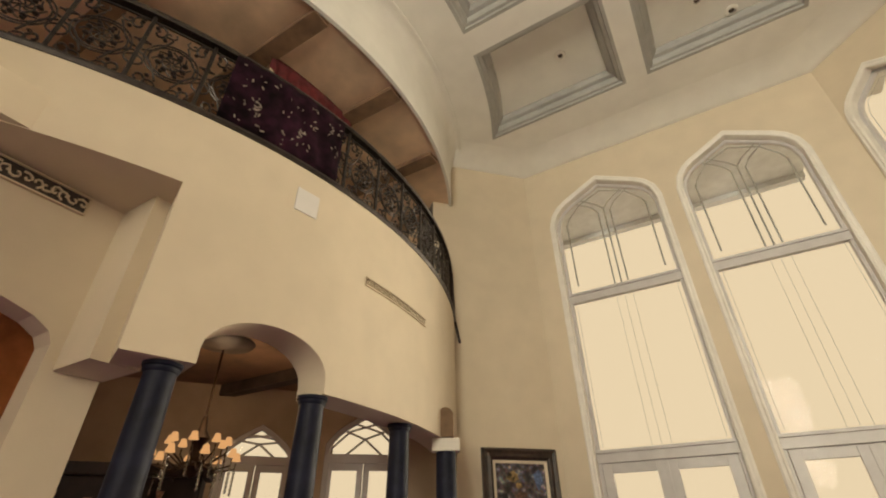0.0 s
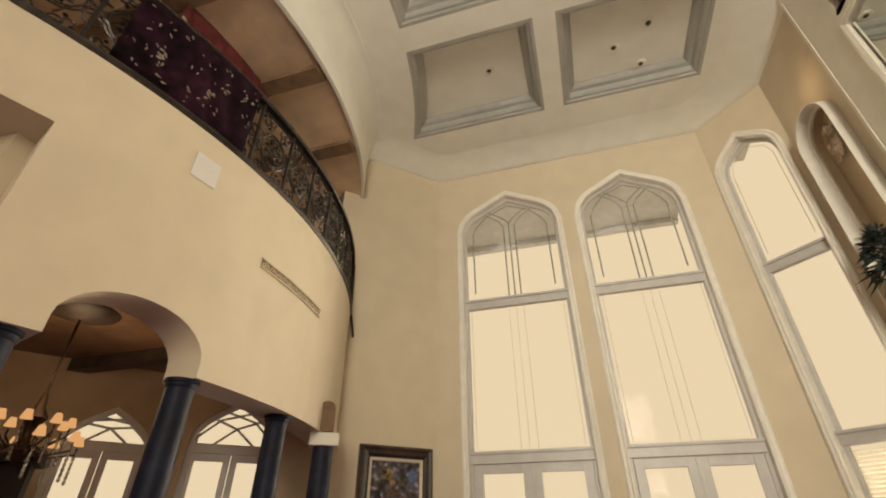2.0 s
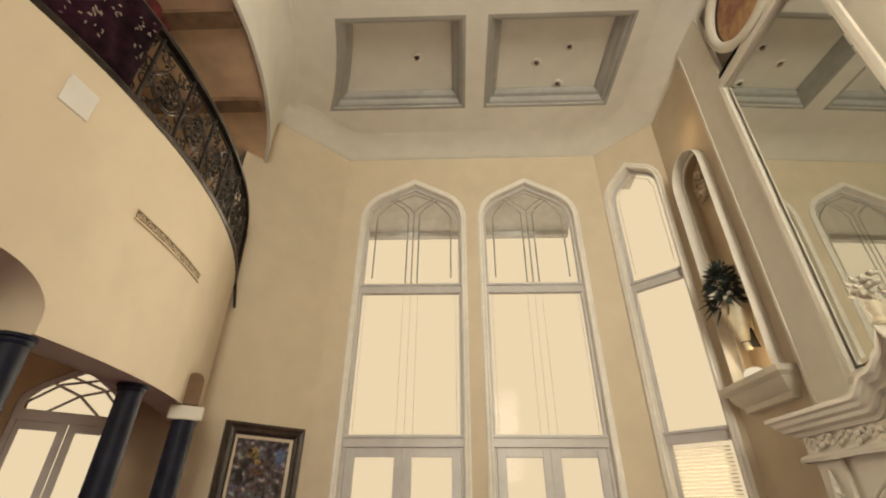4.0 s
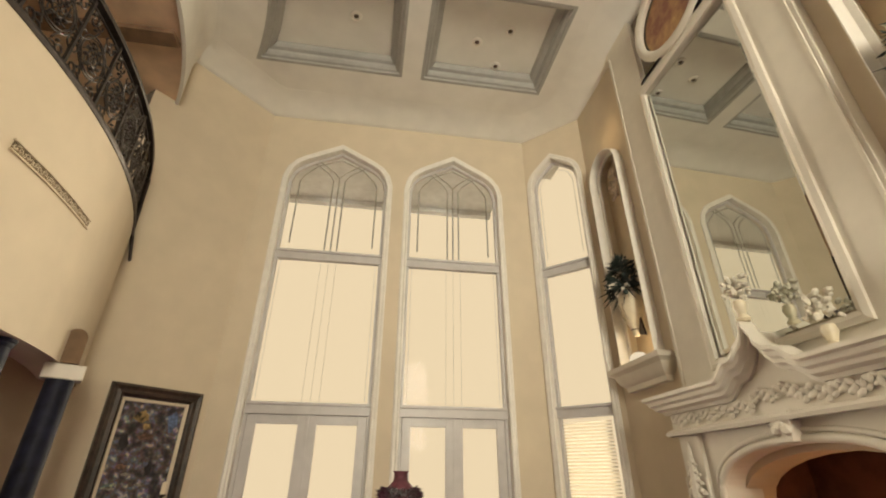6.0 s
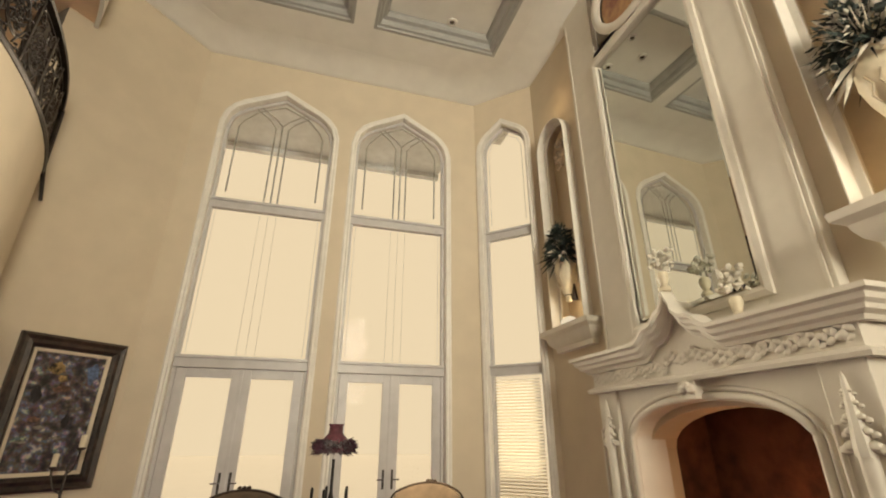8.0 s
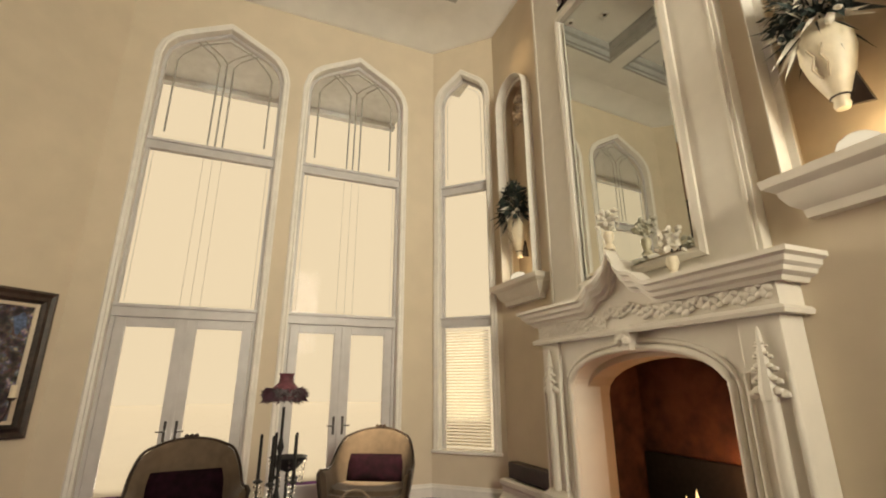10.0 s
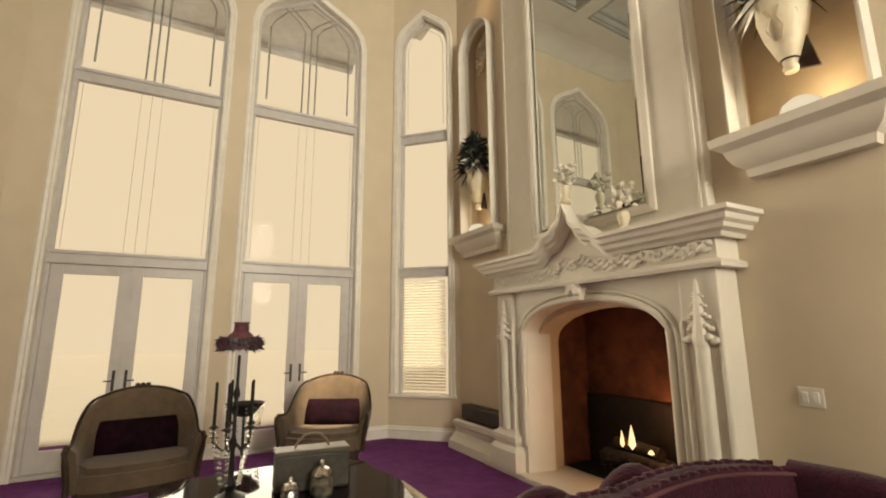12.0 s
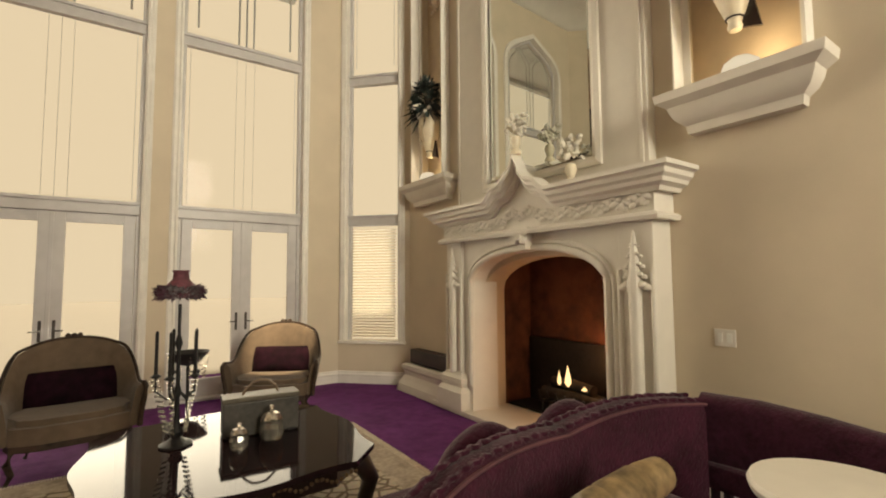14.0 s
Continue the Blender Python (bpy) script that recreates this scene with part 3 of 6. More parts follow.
for i in range(panels + 1):
    d = A_LOW + step * i
    x, y = arc(d, R_IN)
    p = bmesh.new()
    box(p, (x - 0.014, y - 0.014, z0 - 0.02), (x + 0.014, y + 0.014, GALLERY + RAIL_H - 0.01), 0.003)
    part("post", p, IRON, rail)


def on_rail(d, u, z):
    return (*arc(d + math.degrees(u / R_IN), R_IN), z)


for i in range(panels):
    d = A_LOW + step * (i + 0.5)
    w = radians(step) * R_IN
    b = bmesh.new()
    zc, h = (z0 + z1) / 2, z1 - z0
    rr = min(w, h) * 0.40
    # ring with a rosette
    for r in (rr, rr * 0.86, rr * 0.36):
        tube(b, [on_rail(d, r * math.cos(2 * math.pi * k / 24), zc + r * math.sin(2 * math.pi * k / 24)) for k in range(25)], 0.008, 5)
    for k in range(8):
        a = 2 * math.pi * k / 8
        pts = [on_rail(d, rr * 0.8 * t * math.cos(a + 1.6 * (t - 0.3)), zc + rr * 0.8 * t * math.sin(a + 1.6 * (t - 0.3))) for t in (0.08, 0.25, 0.42, 0.58, 0.74, 0.9)]
        tube(b, pts, 0.007, 5)
        # leaf
        ca, sa = math.cos(a + 0.4), math.sin(a + 0.4)
        c = on_rail(d, rr * 0.5 * ca, zc + rr * 0.5 * sa)
        bmesh.ops.create_icosphere(b, subdivisions=1, radius=0.026, matrix=Matrix.Translation(c) @ Matrix.Diagonal((1, 1, 0.7, 1)))
    # corner scrolls
    for sx in (-1, 1):
        for sz in (-1, 1):
            cx, cz = sx * (w / 2 - 0.075), zc + sz * (h / 2 - 0.09)
            pts = [on_rail(d, cx + sx * 0.065 * (1 - k / 13) * math.cos(k * 0.62 + 1.0), cz + sz * 0.085 * (1 - k / 13) * math.sin(k * 0.62 + 1.0)) for k in range(12)]
            tube(b, pts, 0.010, 5)
            pts = [on_rail(d, sx * (w / 2 - 0.02 - 0.16 * t), zc + sz * (0.02 + (h / 2 - 0.14) * t * t)) for t in (0, 0.25, 0.5, 0.75, 1)]
            tube(b, pts, 0.009, 5)
            cx, cz = sx * (w * 0.20), zc + sz * (h * 0.40)
            pts = [on_rail(d, cx + sx * 0.06 * (1 - k / 11) * math.cos(k * 0.7 + 2.4), cz + sz * 0.045 * (1 - k / 11) * math.sin(k * 0.7 + 2.4)) for k in range(10)]
            tube(b, pts, 0.008, 5)
            pts = [on_rail(d, sx * (w * 0.44) + sx * 0.035 * math.cos(k * 0.7), zc + sz * (0.06 + 0.035 * k / 3) + 0.02 * math.sin(k * 0.7)) for k in range(10)]
            tube(b, pts, 0.008, 5)
            for k in range(3):
                c = on_rail(d, sx * (w / 2 - 0.05 - 0.07 * k) + rnd.uniform(-0.01, 0.01), zc + sz * (h / 2 - 0.05 - 0.10 * k))
                bmesh.ops.create_icosphere(b, subdivisions=1, radius=0.020, matrix=Matrix.Translation(c) @ Matrix.Diagonal((1, 1, 0.6, 1)))
    part("scroll_panel", b, IRON, rail)
# the rail's last curl runs down the wall
tip = arc(RAIL_END, R_IN + 0.03)
part("end_scroll", tube(bmesh.new(), [(tip[0], tip[1], GALLERY + 0.88), (tip[0] + 0.02, tip[1] - 0.01, GALLERY + 0.5), (tip[0] + 0.03, tip[1], GALLERY + 0.1), (tip[0] + 0.06, tip[1] + 0.03, GALLERY - 0.1), (tip[0] + 0.10, tip[1] + 0.04, GALLERY - 0.32)], 0.03, 8, 0.02), IRON, rail)

# dark floral throw that hangs over the balustrade
THROW = material("plum_throw", (0.020, 0.006, 0.013), 0.95, var=0.4, scale=10, spec=0.1)
d0, d1 = az_deg(-66.5), az_deg(-47.5)
b = bmesh.new()
grid = []
for i in range(33):
    d = d0 + (d1 - d0) * i / 32
    grid.append([bm_v for bm_v in [b.verts.new((*arc(d, ARC_R - 0.005 + 0.008 * math.sin(i * 1.1 + 0.6 * j)), GALLERY + 0.06 + (RAIL_H - 0.10) * j / 8)) for j in range(9)]])
for r0, r1 in zip(grid, grid[1:]):
    for j in range(8):
        b.faces.new((r0[j], r1[j], r1[j + 1], r0[j + 1]))
throw = part("hanging_throw", b, THROW, None, smooth=60)
mod = throw.modifiers.new("thick", "SOLIDIFY")
mod.thickness = 0.012
tagged(throw, "dark plum throw with pale flowers hung over the balustrade", "throw")
PETAL = material("pale_petal", (0.26, 0.21, 0.17), 0.8, var=0.25, scale=30)
rnd = random.Random(11)
b = bmesh.new()
for k in range(46):
    d = d0 + (d1 - d0) * rnd.uniform(0.04, 0.96)
    z = GALLERY + 0.12 + (RAIL_H - 0.25) * rnd.random()
    for q in range(2):
        a = rnd.uniform(0, 6.28)
        c = on_rail(d, 0.03 * math.cos(a), z + 0.035 * math.sin(a))
        c = (*arc(d + math.degrees(0.03 * math.cos(a) / R_IN), ARC_R + 0.008), c[2])
        bmesh.ops.create_icosphere(b, subdivisions=1, radius=rnd.uniform(0.010, 0.026), matrix=Matrix.Translation(c) @ Matrix.Rotation(a, 4, "X") @ Matrix.Diagonal((0.35, 0.45, 1.1, 1)))
tagged(part("flower_pattern", b, PETAL, throw, "scattered pale flower shapes"), kind="stuff")

# upper gallery: back wall, red curtain swag and an end wall with painted-in shade
PEACH = material("peach_plaster", (0.58, 0.40, 0.25), 0.8, var=0.12, scale=2)
bm = bmesh.new()
box(bm, (-7.2, -2.0, GALLERY), (-7.0, 8.4, BULK + 0.05))
setting("wall_gallery_back", bm, PEACH, "peach plaster wall at the back of the gallery", "wall")
# the end wall lies in shade, so its plaster is coloured dark grey
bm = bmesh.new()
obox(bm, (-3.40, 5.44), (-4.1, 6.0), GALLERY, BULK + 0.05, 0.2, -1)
setting("wall_gallery_end", bm, material("shade_grey_plaster", (0.20, 0.18, 0.16), 0.8, var=0.1), "grey shaded end wall of the gallery", "wall")
b = bmesh.new()
n = 40
rows = []
for i in range(n + 1):
    t = i / n
    x, y = arc(-14 + 17 * t, ARC_R - 0.95)
    sag = 0.30 * (1 - (2 * t - 1) ** 2)
    rows.append([b.verts.new((x + 0.05 * math.sin(i * 1.4) * (j / 5), y, BULK + 0.03 - (0.25 + sag) * j / 5)) for j in range(6)])
for r0, r1 in zip(rows, rows[1:]):
    for j in range(5):
        b.faces.new((r0[j], r1[j], r1[j + 1], r0[j + 1]))
swag = part("curtain_swag", b, RED, None, smooth=60)
swag.modifiers.new("thick", "SOLIDIFY").thickness = 0.02
tagged(swag, "dark red draped fabric swag under the gallery ceiling", "curtain")
b = bmesh.new()
tube(b, [(*arc(-14 + 17 * i / n, ARC_R - 0.93), BULK - 0.22 - 0.30 * (1 - (2 * i / n - 1) ** 2)) for i in range(n + 1)], 0.018, 5)
part("trim_cord", b, material("cream_cord", (0.6, 0.5, 0.36), 0.8), swag, "cream cord along the swag's hem")

# ---------------------------------------------------------------- dining room behind the columns
S = 0.906


def dining_wall(p, q, u0, u1, head, spring, apex, name, z1=3.98):
    L = math.dist(p, q)
    arch = [(u0, 0.05, spring)] + [(u0 + (u1 - u0) * k / 8, 0.05, spring + (apex - spring) * (1 - abs(k / 4 - 1)) ** 0.7) for k in range(1, 8)] + [(u1, 0.05, spring)]
    bm = bmesh.new()
    wall_strip(bm, line(p, q), [solid(0), solid(u0), *arch, solid(u1), solid(L)], 0, z1, 0.2)
    setting("wall_" + name, bm, WALL_DEEP, "brown dining room wall with a pointed glazed opening", "wall")
    win = thing("window_" + name, "pointed glazed door with curved tracery in the dining room", "window", frame_of(p, q))
    win["kind"] = "structure"
    part("window_frame", sweep(bmesh.new(), [(x, 0.06, z) for x, _, z in outline(arch)], FRAME_SEC, UPV), FRAME, win)
    mid = (u0 + u1) / 2
    part("transom", box(bmesh.new(), (u0, 0.02, head), (u1, 0.10, head + 0.10)), FRAME, win)
    for s in (-1, 1):
        a, c = (u0 + 0.03, mid - 0.004) if s < 0 else (mid + 0.004, u1 - 0.03)
        lf = bmesh.new()
        for e0, e1 in ((a, a + 0.07), (c - 0.07, c)):
            box(lf, (e0, 0.04, 0.06), (e1, 0.08, head))
        box(lf, (a, 0.045, head - 0.08), (c, 0.078, head - 0.001))
        box(lf, (a, 0.045, 0.06), (c, 0.078, 0.25))
        part("door_leaf", lf, FRAME, win)
    tb = bmesh.new()
    w = (u1 - u0) / 2
    for s in (-1, 1):
        tube(tb, [(mid - s * w, 0.06, head + 0.1), (mid - s * w * 0.4, 0.06, head + 0.1 + (apex - head) * 0.45), (mid + s * w * 0.35, 0.06, apex - 0.12)], 0.014, 5)
        tube(tb, [(mid - s * w * 0.45, 0.06, head + 0.1), (mid, 0.06, head + 0.1 + (apex - head) * 0.30), (mid + s * w * 0.62, 0.06, apex - 0.2)], 0.014, 5)
    part("tracery", tb, FRAME, win)
    part("pane", sheet(bmesh.new(), outline(arch, 0.02), 0.058, 0.062), GLASS, win).visible_shadow = False


pa, pb = ang(-44.2, 6.8 * S), ang(-35.4, 6.8 * S)
dv = Vector((pb[0] - pa[0], pb[1] - pa[1])).normalized()
p = (pa[0] - dv.x * 0.28, pa[1] - dv.y * 0.28)
q = (pb[0] + dv.x * 0.55, pb[1] + dv.y * 0.55)
wB = math.dist(pa, pb)
dining_wall(p, q, 0.28, 0.28 + wB, 2.34, 2.55, 2.93, "bay_right")
pa, pb = ang(-55.0, 7.4 * S), ang(-47.6, 7.4 * S)
dv = Vector((pb[0] - pa[0], pb[1] - pa[1])).normalized()
p2 = (pa[0] - dv.x * 1.9, pa[1] - dv.y * 1.9)
q2 = (pb[0] + dv.x * 0.5, pb[1] + dv.y * 0.5)
dining_wall(p2, q2, 1.9, 1.9 + math.dist(pa, pb), 2.36, 2.5, 2.84, "bay_left")
bm = bmesh.new()
obox(bm, (p2[0], p2[1]), (p2[0] - 0.3, -1.0), 0, 3.98, 0.2, -1)
setting("wall_dining", bm, OCHRE, "warm ochre wall of the dining room", "wall")
bm = bmesh.new()
box(bm, (-6.9, 1.46, 3.30), (-3.9, 5.4, 3.42))
bm2 = bmesh.new()
box(bm2, (-6.9, 3.7, 3.16), (-3.55, 3.86, 3.30))
box(bm2, (-6.9, 2.0, 3.16), (-3.4, 2.14, 3.30))
setting("ceiling_dining", bm, BROWN, "umber painted ceiling of the dining room", "ceiling")
setting("ceiling_dining_beams", bm2, BEAM_WOOD, "dark beams across the dining room ceiling", "ceiling")

# chandelier with small cream shades
cx, cy = ang(-57.3, 5.05)
ch = thing("chandelier", "dark bronze chandelier with many small lit cream shades", "chandelier", pose(cx, cy, 0))
BRONZE = material("bronze", (0.06, 0.035, 0.02), 0.4, metal=0.7, var=0.3)
SHADE = glow("lit_shade", (1.0, 0.50, 0.19), 0.55)
CRYSTAL = material("crystal", (0.72, 0.68, 0.60), 0.06, var=0.3, scale=60, spec=1.0, coat=1.0)
CRYSTAL.node_tree.nodes["Principled BSDF"].inputs["Transmission Weight"].default_value = 0.85
part("ceiling_rose", lathe(bmesh.new(), [(0.30, 3.298), (0.28, 3.27), (0.12, 3.24), (0.05, 3.22), (0.0, 3.21)], 24), BEAM_WOOD, ch, smooth=50)
part("chain", tube(bmesh.new(), [(0, 0, 3.22), (0, 0, 2.55)], 0.012, 6), BRONZE, ch)
part("stem", lathe(bmesh.new(), [(0.0, 2.02), (0.05, 2.05), (0.08, 2.12), (0.03, 2.2), (0.05, 2.3), (0.09, 2.36), (0.04, 2.44), (0.02, 2.56), (0.0, 2.57)], 14), BRONZE, ch, smooth=50)
for k in range(16):
    a = 2 * math.pi * k / 16
    r, dz = (0.36, 0.0) if k % 2 else (0.25, 0.12)
    ca, sa = math.cos(a), math.sin(a)
    arm = part("arm", tube(bmesh.new(), [(0.04 * ca, 0.04 * sa, 2.16), (r * 0.5 * ca, r * 0.5 * sa, 2.08 + dz * 0.5), (r * ca, r * sa, 2.12 + dz), (r * ca, r * sa, 2.17 + dz)], 0.009, 6), BRONZE, ch)
    m = Matrix.Translation((r * ca, r * sa, 2.19 + dz))
    part("shade", lathe(bmesh.new(), [(0.042, 0.0), (0.022, 0.07), (0.019, 0.07), (0.038, 0.0)], 12, m), SHADE, arm, "small lit cream shade")
    b = bmesh.new()
    for q_ in range(6):
        bmesh.ops.create_icosphere(b, subdivisions=1, radius=0.014, matrix=Matrix.Translation((r * ca, r * sa, 2.09 + dz - 0.035 * q_)) @ Matrix.Diagonal((1, 1, 1.5, 1)))
    tagged(part("crystal_drop", b, CRYSTAL, arm, "string of clear crystal drops"), kind="stuff")
lamp = new("chandelier_light", bpy.data.lights.new("chandelier_light", "POINT"))
lamp.data.energy, lamp.data.color, lamp.data.shadow_soft_size = 12, (1.0, 0.66, 0.36), 0.3
lamp.location = (cx, cy, 2.75)

# dark glazed cabinet beside the dining room wall
x, y = ang(-63.5, 5.4)
cab = thing("display_cabinet", "dark wooden display cabinet filled with small ornaments", "cabinet", pose(x, y, 0, 0, 0, 50))
CABW = material("cabinet_wood", (0.022, 0.012, 0.009), 0.75, var=0.3, scale=12)
part("body", box(bmesh.new(), (-0.7, -0.02, 0.0), (0.7, 0.35, 2.05), 0.01), CABW, cab)
part("cornice", box(bmesh.new(), (-0.76, -0.08, 2.05), (0.76, 0.4, 2.16), 0.02), CABW, cab)
rnd = random.Random(3)
orn = material("ornaments", (0.35, 0.2, 0.12), 0.4, var=0.5, scale=25)
for k in range(3):
    part("shelf", box(bmesh.new(), (-0.66, -0.16, 1.0 + 0.36 * k), (0.66, -0.02, 1.025 + 0.36 * k)), WOOD, cab)
for k in range(14):
    b = bmesh.new()
    h = rnd.uniform(0.12, 0.26)
    lathe(b, [(0.04, 0), (0.05, h * 0.4), (0.02, h * 0.7), (0.035, h)], 10, Matrix.Translation((-0.6 + 0.09 * k, -0.09, 1.026 + 0.36 * (k % 3))))
    part("ornament", b, orn, cab, "small glazed ornament", smooth=50)

# ---------------------------------------------------------------- cove along the window walls, baseboards
bm = bmesh.new()
cove = [(-0.01, 0.02), (-0.01, -0.15)] + [(0.07 * i, -0.15 * (1 - i / 8) ** 1.7 - 0.002) for i in range(9)] + [(0.57, 0.02)]
sweep(bm, [(-3.35, 5.49, CEIL), (*LEFT, CEIL), (*RIGHT, CEIL), (*BEND, CEIL), (SIDE_X, -6.6, CEIL)], cove)
setting("ceiling_edge_cove", bm, CEILING, "rounded off-white cove between walls and ceiling", "ceiling", smooth=50)
BASE = [(0.0, 0.0), (0.022, 0.0), (0.022, 0.11), (0.03, 0.115), (0.03, 0.135), (0.016, 0.15), (0.012, 0.175), (0.0, 0.18)]
bm = bmesh.new()
for path in ([(-3.1, 5.74, 0.0), (*LEFT, 0.0), (LEFT[0] + 0.35, WIN_Y, 0.0)], [(0.17, WIN_Y, 0.0), (0.36, WIN_Y, 0.0)], [(2.17, WIN_Y, 0.0), (*RIGHT, 0.0), (*BEND, 0.0), (SIDE_X, 4.8, 0.0)], [(SIDE_X, 1.7, 0.0), (SIDE_X, -6.5, 0.0)]):
    sweep(bm, path, BASE)
setting("baseboard", bm, TRIM, "white moulded baseboard", "baseboard")

# ---------------------------------------------------------------- chimneypiece
FX = 3.20                        # front of the pilasters
ONE = Vector((1, 0, 0))
fp = thing("fireplace", "carved cream stone chimneypiece with a pointed crest and a low fire", "fireplace")
HALF, OPEN = 1.35, 0.90


def side_of(s, y):
    return FP_Y + s * y


def front_plate(bm, pts, x0, x1):
    """A plate of a (y, z) outline between two depths."""
    a = [bm.verts.new((x0, y, z)) for y, z in pts]
    b = [bm.verts.new((x1, y, z)) for y, z in pts]
    bm.faces.new(a)
    bm.faces.new(b[::-1])
    for i in range(len(pts)):
        j = (i + 1) % len(pts)
        bm.faces.new((a[i], a[j], b[j], b[i]))
    return bm


# surround: strips round the arched opening
def arch_z(y, half, spring, rise):
    t = min(1.0, abs(y) / half)
    return spring + rise * math.sqrt(max(0.0, 1 - t ** 2.4))


b = bmesh.new()
ys = [-1.12] + [-OPEN * math.cos(math.pi * i / 24) for i in range(25)] + [1.12]
for y0, y1 in zip(ys, ys[1:]):
    if y1 - y0 < 1e-5:
        continue
    inside = abs(y0 + y1) / 2 < OPEN
    z0, z1 = (arch_z(y0, OPEN, 1.50, 0.34), arch_z(y1, OPEN, 1.50, 0.34)) if inside else (0.06, 0.06)
    front_plate(b, [(FP_Y + y0, z0), (FP_Y + y1, z1), (FP_Y + y1, 2.02), (FP_Y + y0, 2.02)], FX + 0.04, SIDE_X - 0.002)
part("surround", weld(b), STONE, fp)
# moulded arch edge, in two orders
for inset, depth, r in ((0.02, 0.0, 0.035), (0.08, 0.025, 0.022)):
    path = [(FX + 0.04 + depth * 0, FP_Y - OPEN - inset, 0.34)]
    path += [(FX + 0.04, FP_Y - (OPEN + inset) * math.cos(math.pi * i / 24), arch_z(-(OPEN + inset) * math.cos(math.pi * i / 24), OPEN + inset, 1.50, 0.34 + inset)) for i in range(25)]
    path += [(FX + 0.04, FP_Y + OPEN + inset, 0.34)]
    part("arch_moulding", tube(bmesh.new(), path, r, 8), STONE, fp, smooth=50)
# deep jamb lining, splayed into the firebox
for s in (-1, 1):
    b = bmesh.new()
    ring = [(FX + 0.05, side_of(s, OPEN + 0.0)), (FX + 0.05, side_of(s, OPEN + 0.08)), (SIDE_X + 0.12, side_of(s, OPEN + 0.05)), (SIDE_X + 0.12, side_of(s, OPEN - 0.05))]
    prism(b, ring, 0.06, 1.52)
    part("jamb", b, STONE, fp)
# pilasters with plinths, shafts and carved finials
for s in (-1, 1):
    y0, y1 = sorted((side_of(s, 1.05), side_of(s, HALF)))
    b = bmesh.new()
    box(b, (FX, y0, 0.40), (SIDE_X - 0.003, y1, 2.02), 0.01)
    pil = part("pilaster", b, STONE, fp)
    b = bmesh.new()
    yc = (y0 + y1) / 2
    lathe(b, [(0.05, 0.47), (0.05, 1.45)], 8, Matrix.Translation((FX - 0.01, yc, 0)))
    for o in (-0.14, 0.14):
        lathe(b, [(0.022, 0.47), (0.022, 1.62)], 8, Matrix.Translation((FX, yc + o, 0)))
    part("colonnette", b, STONE, pil, smooth=50)
    b = bmesh.new()
    path = [(SIDE_X - 0.004, y1 + 0.0, 0.06), (FX, y1, 0.06), (FX, y0, 0.06), (SIDE_X - 0.004, y0, 0.06)]
    foot = [(0.0, 0.0), (0.09, 0.0), (0.09, 0.20), (0.075, 0.22), (0.05, 0.25), (0.055, 0.29), (0.07, 0.30), (0.07, 0.35), (0.03, 0.38), (0.0, 0.42)]
    sweep(b, path, foot)
    box(b, (FX + 0.001, y0 + 0.001, 0.06), (SIDE_X - 0.005, y1 - 0.001, 0.46))
    part("plinth", b, STONE, pil)
    b = bmesh.new()
    x = FX - 0.03
    for k, (dz, w) in enumerate(((0.0, 0.085), (0.08, 0.065), (0.16, 0.055), (0.24, 0.042), (0.31, 0.03))):
        for sy in (-1, 1):
            for q_ in range(2):
                bmesh.ops.create_icosphere(b, subdivisions=1, radius=w * 0.5, matrix=Matrix.Translation((x + 0.012 * q_, yc + sy * w * (0.75 + 0.45 * q_), 1.50 + dz - 0.02 * q_)) @ Matrix.Diagonal((0.7, 1, 0.8, 1)))
    lathe(b, [(0.055, 1.44), (0.06, 1.5), (0.04, 1.62), (0.03, 1.75), (0.012, 1.90), (0.0, 1.93)], 8, Matrix.Translation((x + 0.01, yc, 0)))
    part("carved_finial", b, STONE, pil, "leafy carved finial", smooth=40)
# keystone
b = bmesh.new()
front_plate(b, [(FP_Y - 0.07, 1.84), (FP_Y + 0.07, 1.84), (FP_Y + 0.10, 2.06), (FP_Y - 0.10, 2.06)], FX - 0.06, FX + 0.05)
for k in range(3):
    bmesh.ops.create_icosphere(b, subdivisions=1, radius=0.05, matrix=Matrix.Translation((FX - 0.055, FP_Y + 0.045 * (k - 1), 1.92 + 0.03 * (k % 2))))
part("keystone", b, STONE, fp, "scroll-carved keystone", smooth=35)


def crest(y):
    """Height of the top line of the mantel over its level ends: an ogee point in the middle."""
    t = abs(y)
    if t > 0.46:
        return 0.0
    if t > 0.24:
        return 0.13 * (0.5 - 0.5 * math.cos(math.pi * (0.46 - t) / 0.22))
    return 0.13 + 0.27 * ((0.24 - t) / 0.24) ** 2.2


# frieze with carved leaves, filled up to the crest
MX, MHALF = 3.04, 1.64
ys = [-HALF - 0.03 + (2 * HALF + 0.06) * i / 60 for i in range(61)]
b = bmesh.new()
for y0, y1 in zip(ys, ys[1:]):
    front_plate(b, [(FP_Y + y0, 2.02), (FP_Y + y1, 2.02), (FP_Y + y1, 2.30 + crest(y1)), (FP_Y + y0, 2.30 + crest(y0))], FX - 0.02, SIDE_X - 0.002)
part("frieze", weld(b), STONE, fp)
b = bmesh.new()
sweep(b, [(SIDE_X - 0.003, FP_Y - HALF - 0.03, 2.02), (FX - 0.02, FP_Y - HALF - 0.03, 2.02), (FX - 0.02, FP_Y + HALF + 0.03, 2.02), (SIDE_X - 0.003, FP_Y + HALF + 0.03, 2.02)], [(-o, h) for o, h in [(0.0, -0.03), (0.05, -0.03), (0.06, 0.0), (0.04, 0.02), (0.0, 0.035)]])
part("frieze_moulding", b, STONE, fp)
b = bmesh.new()
rnd = random.Random(2)
n = 46
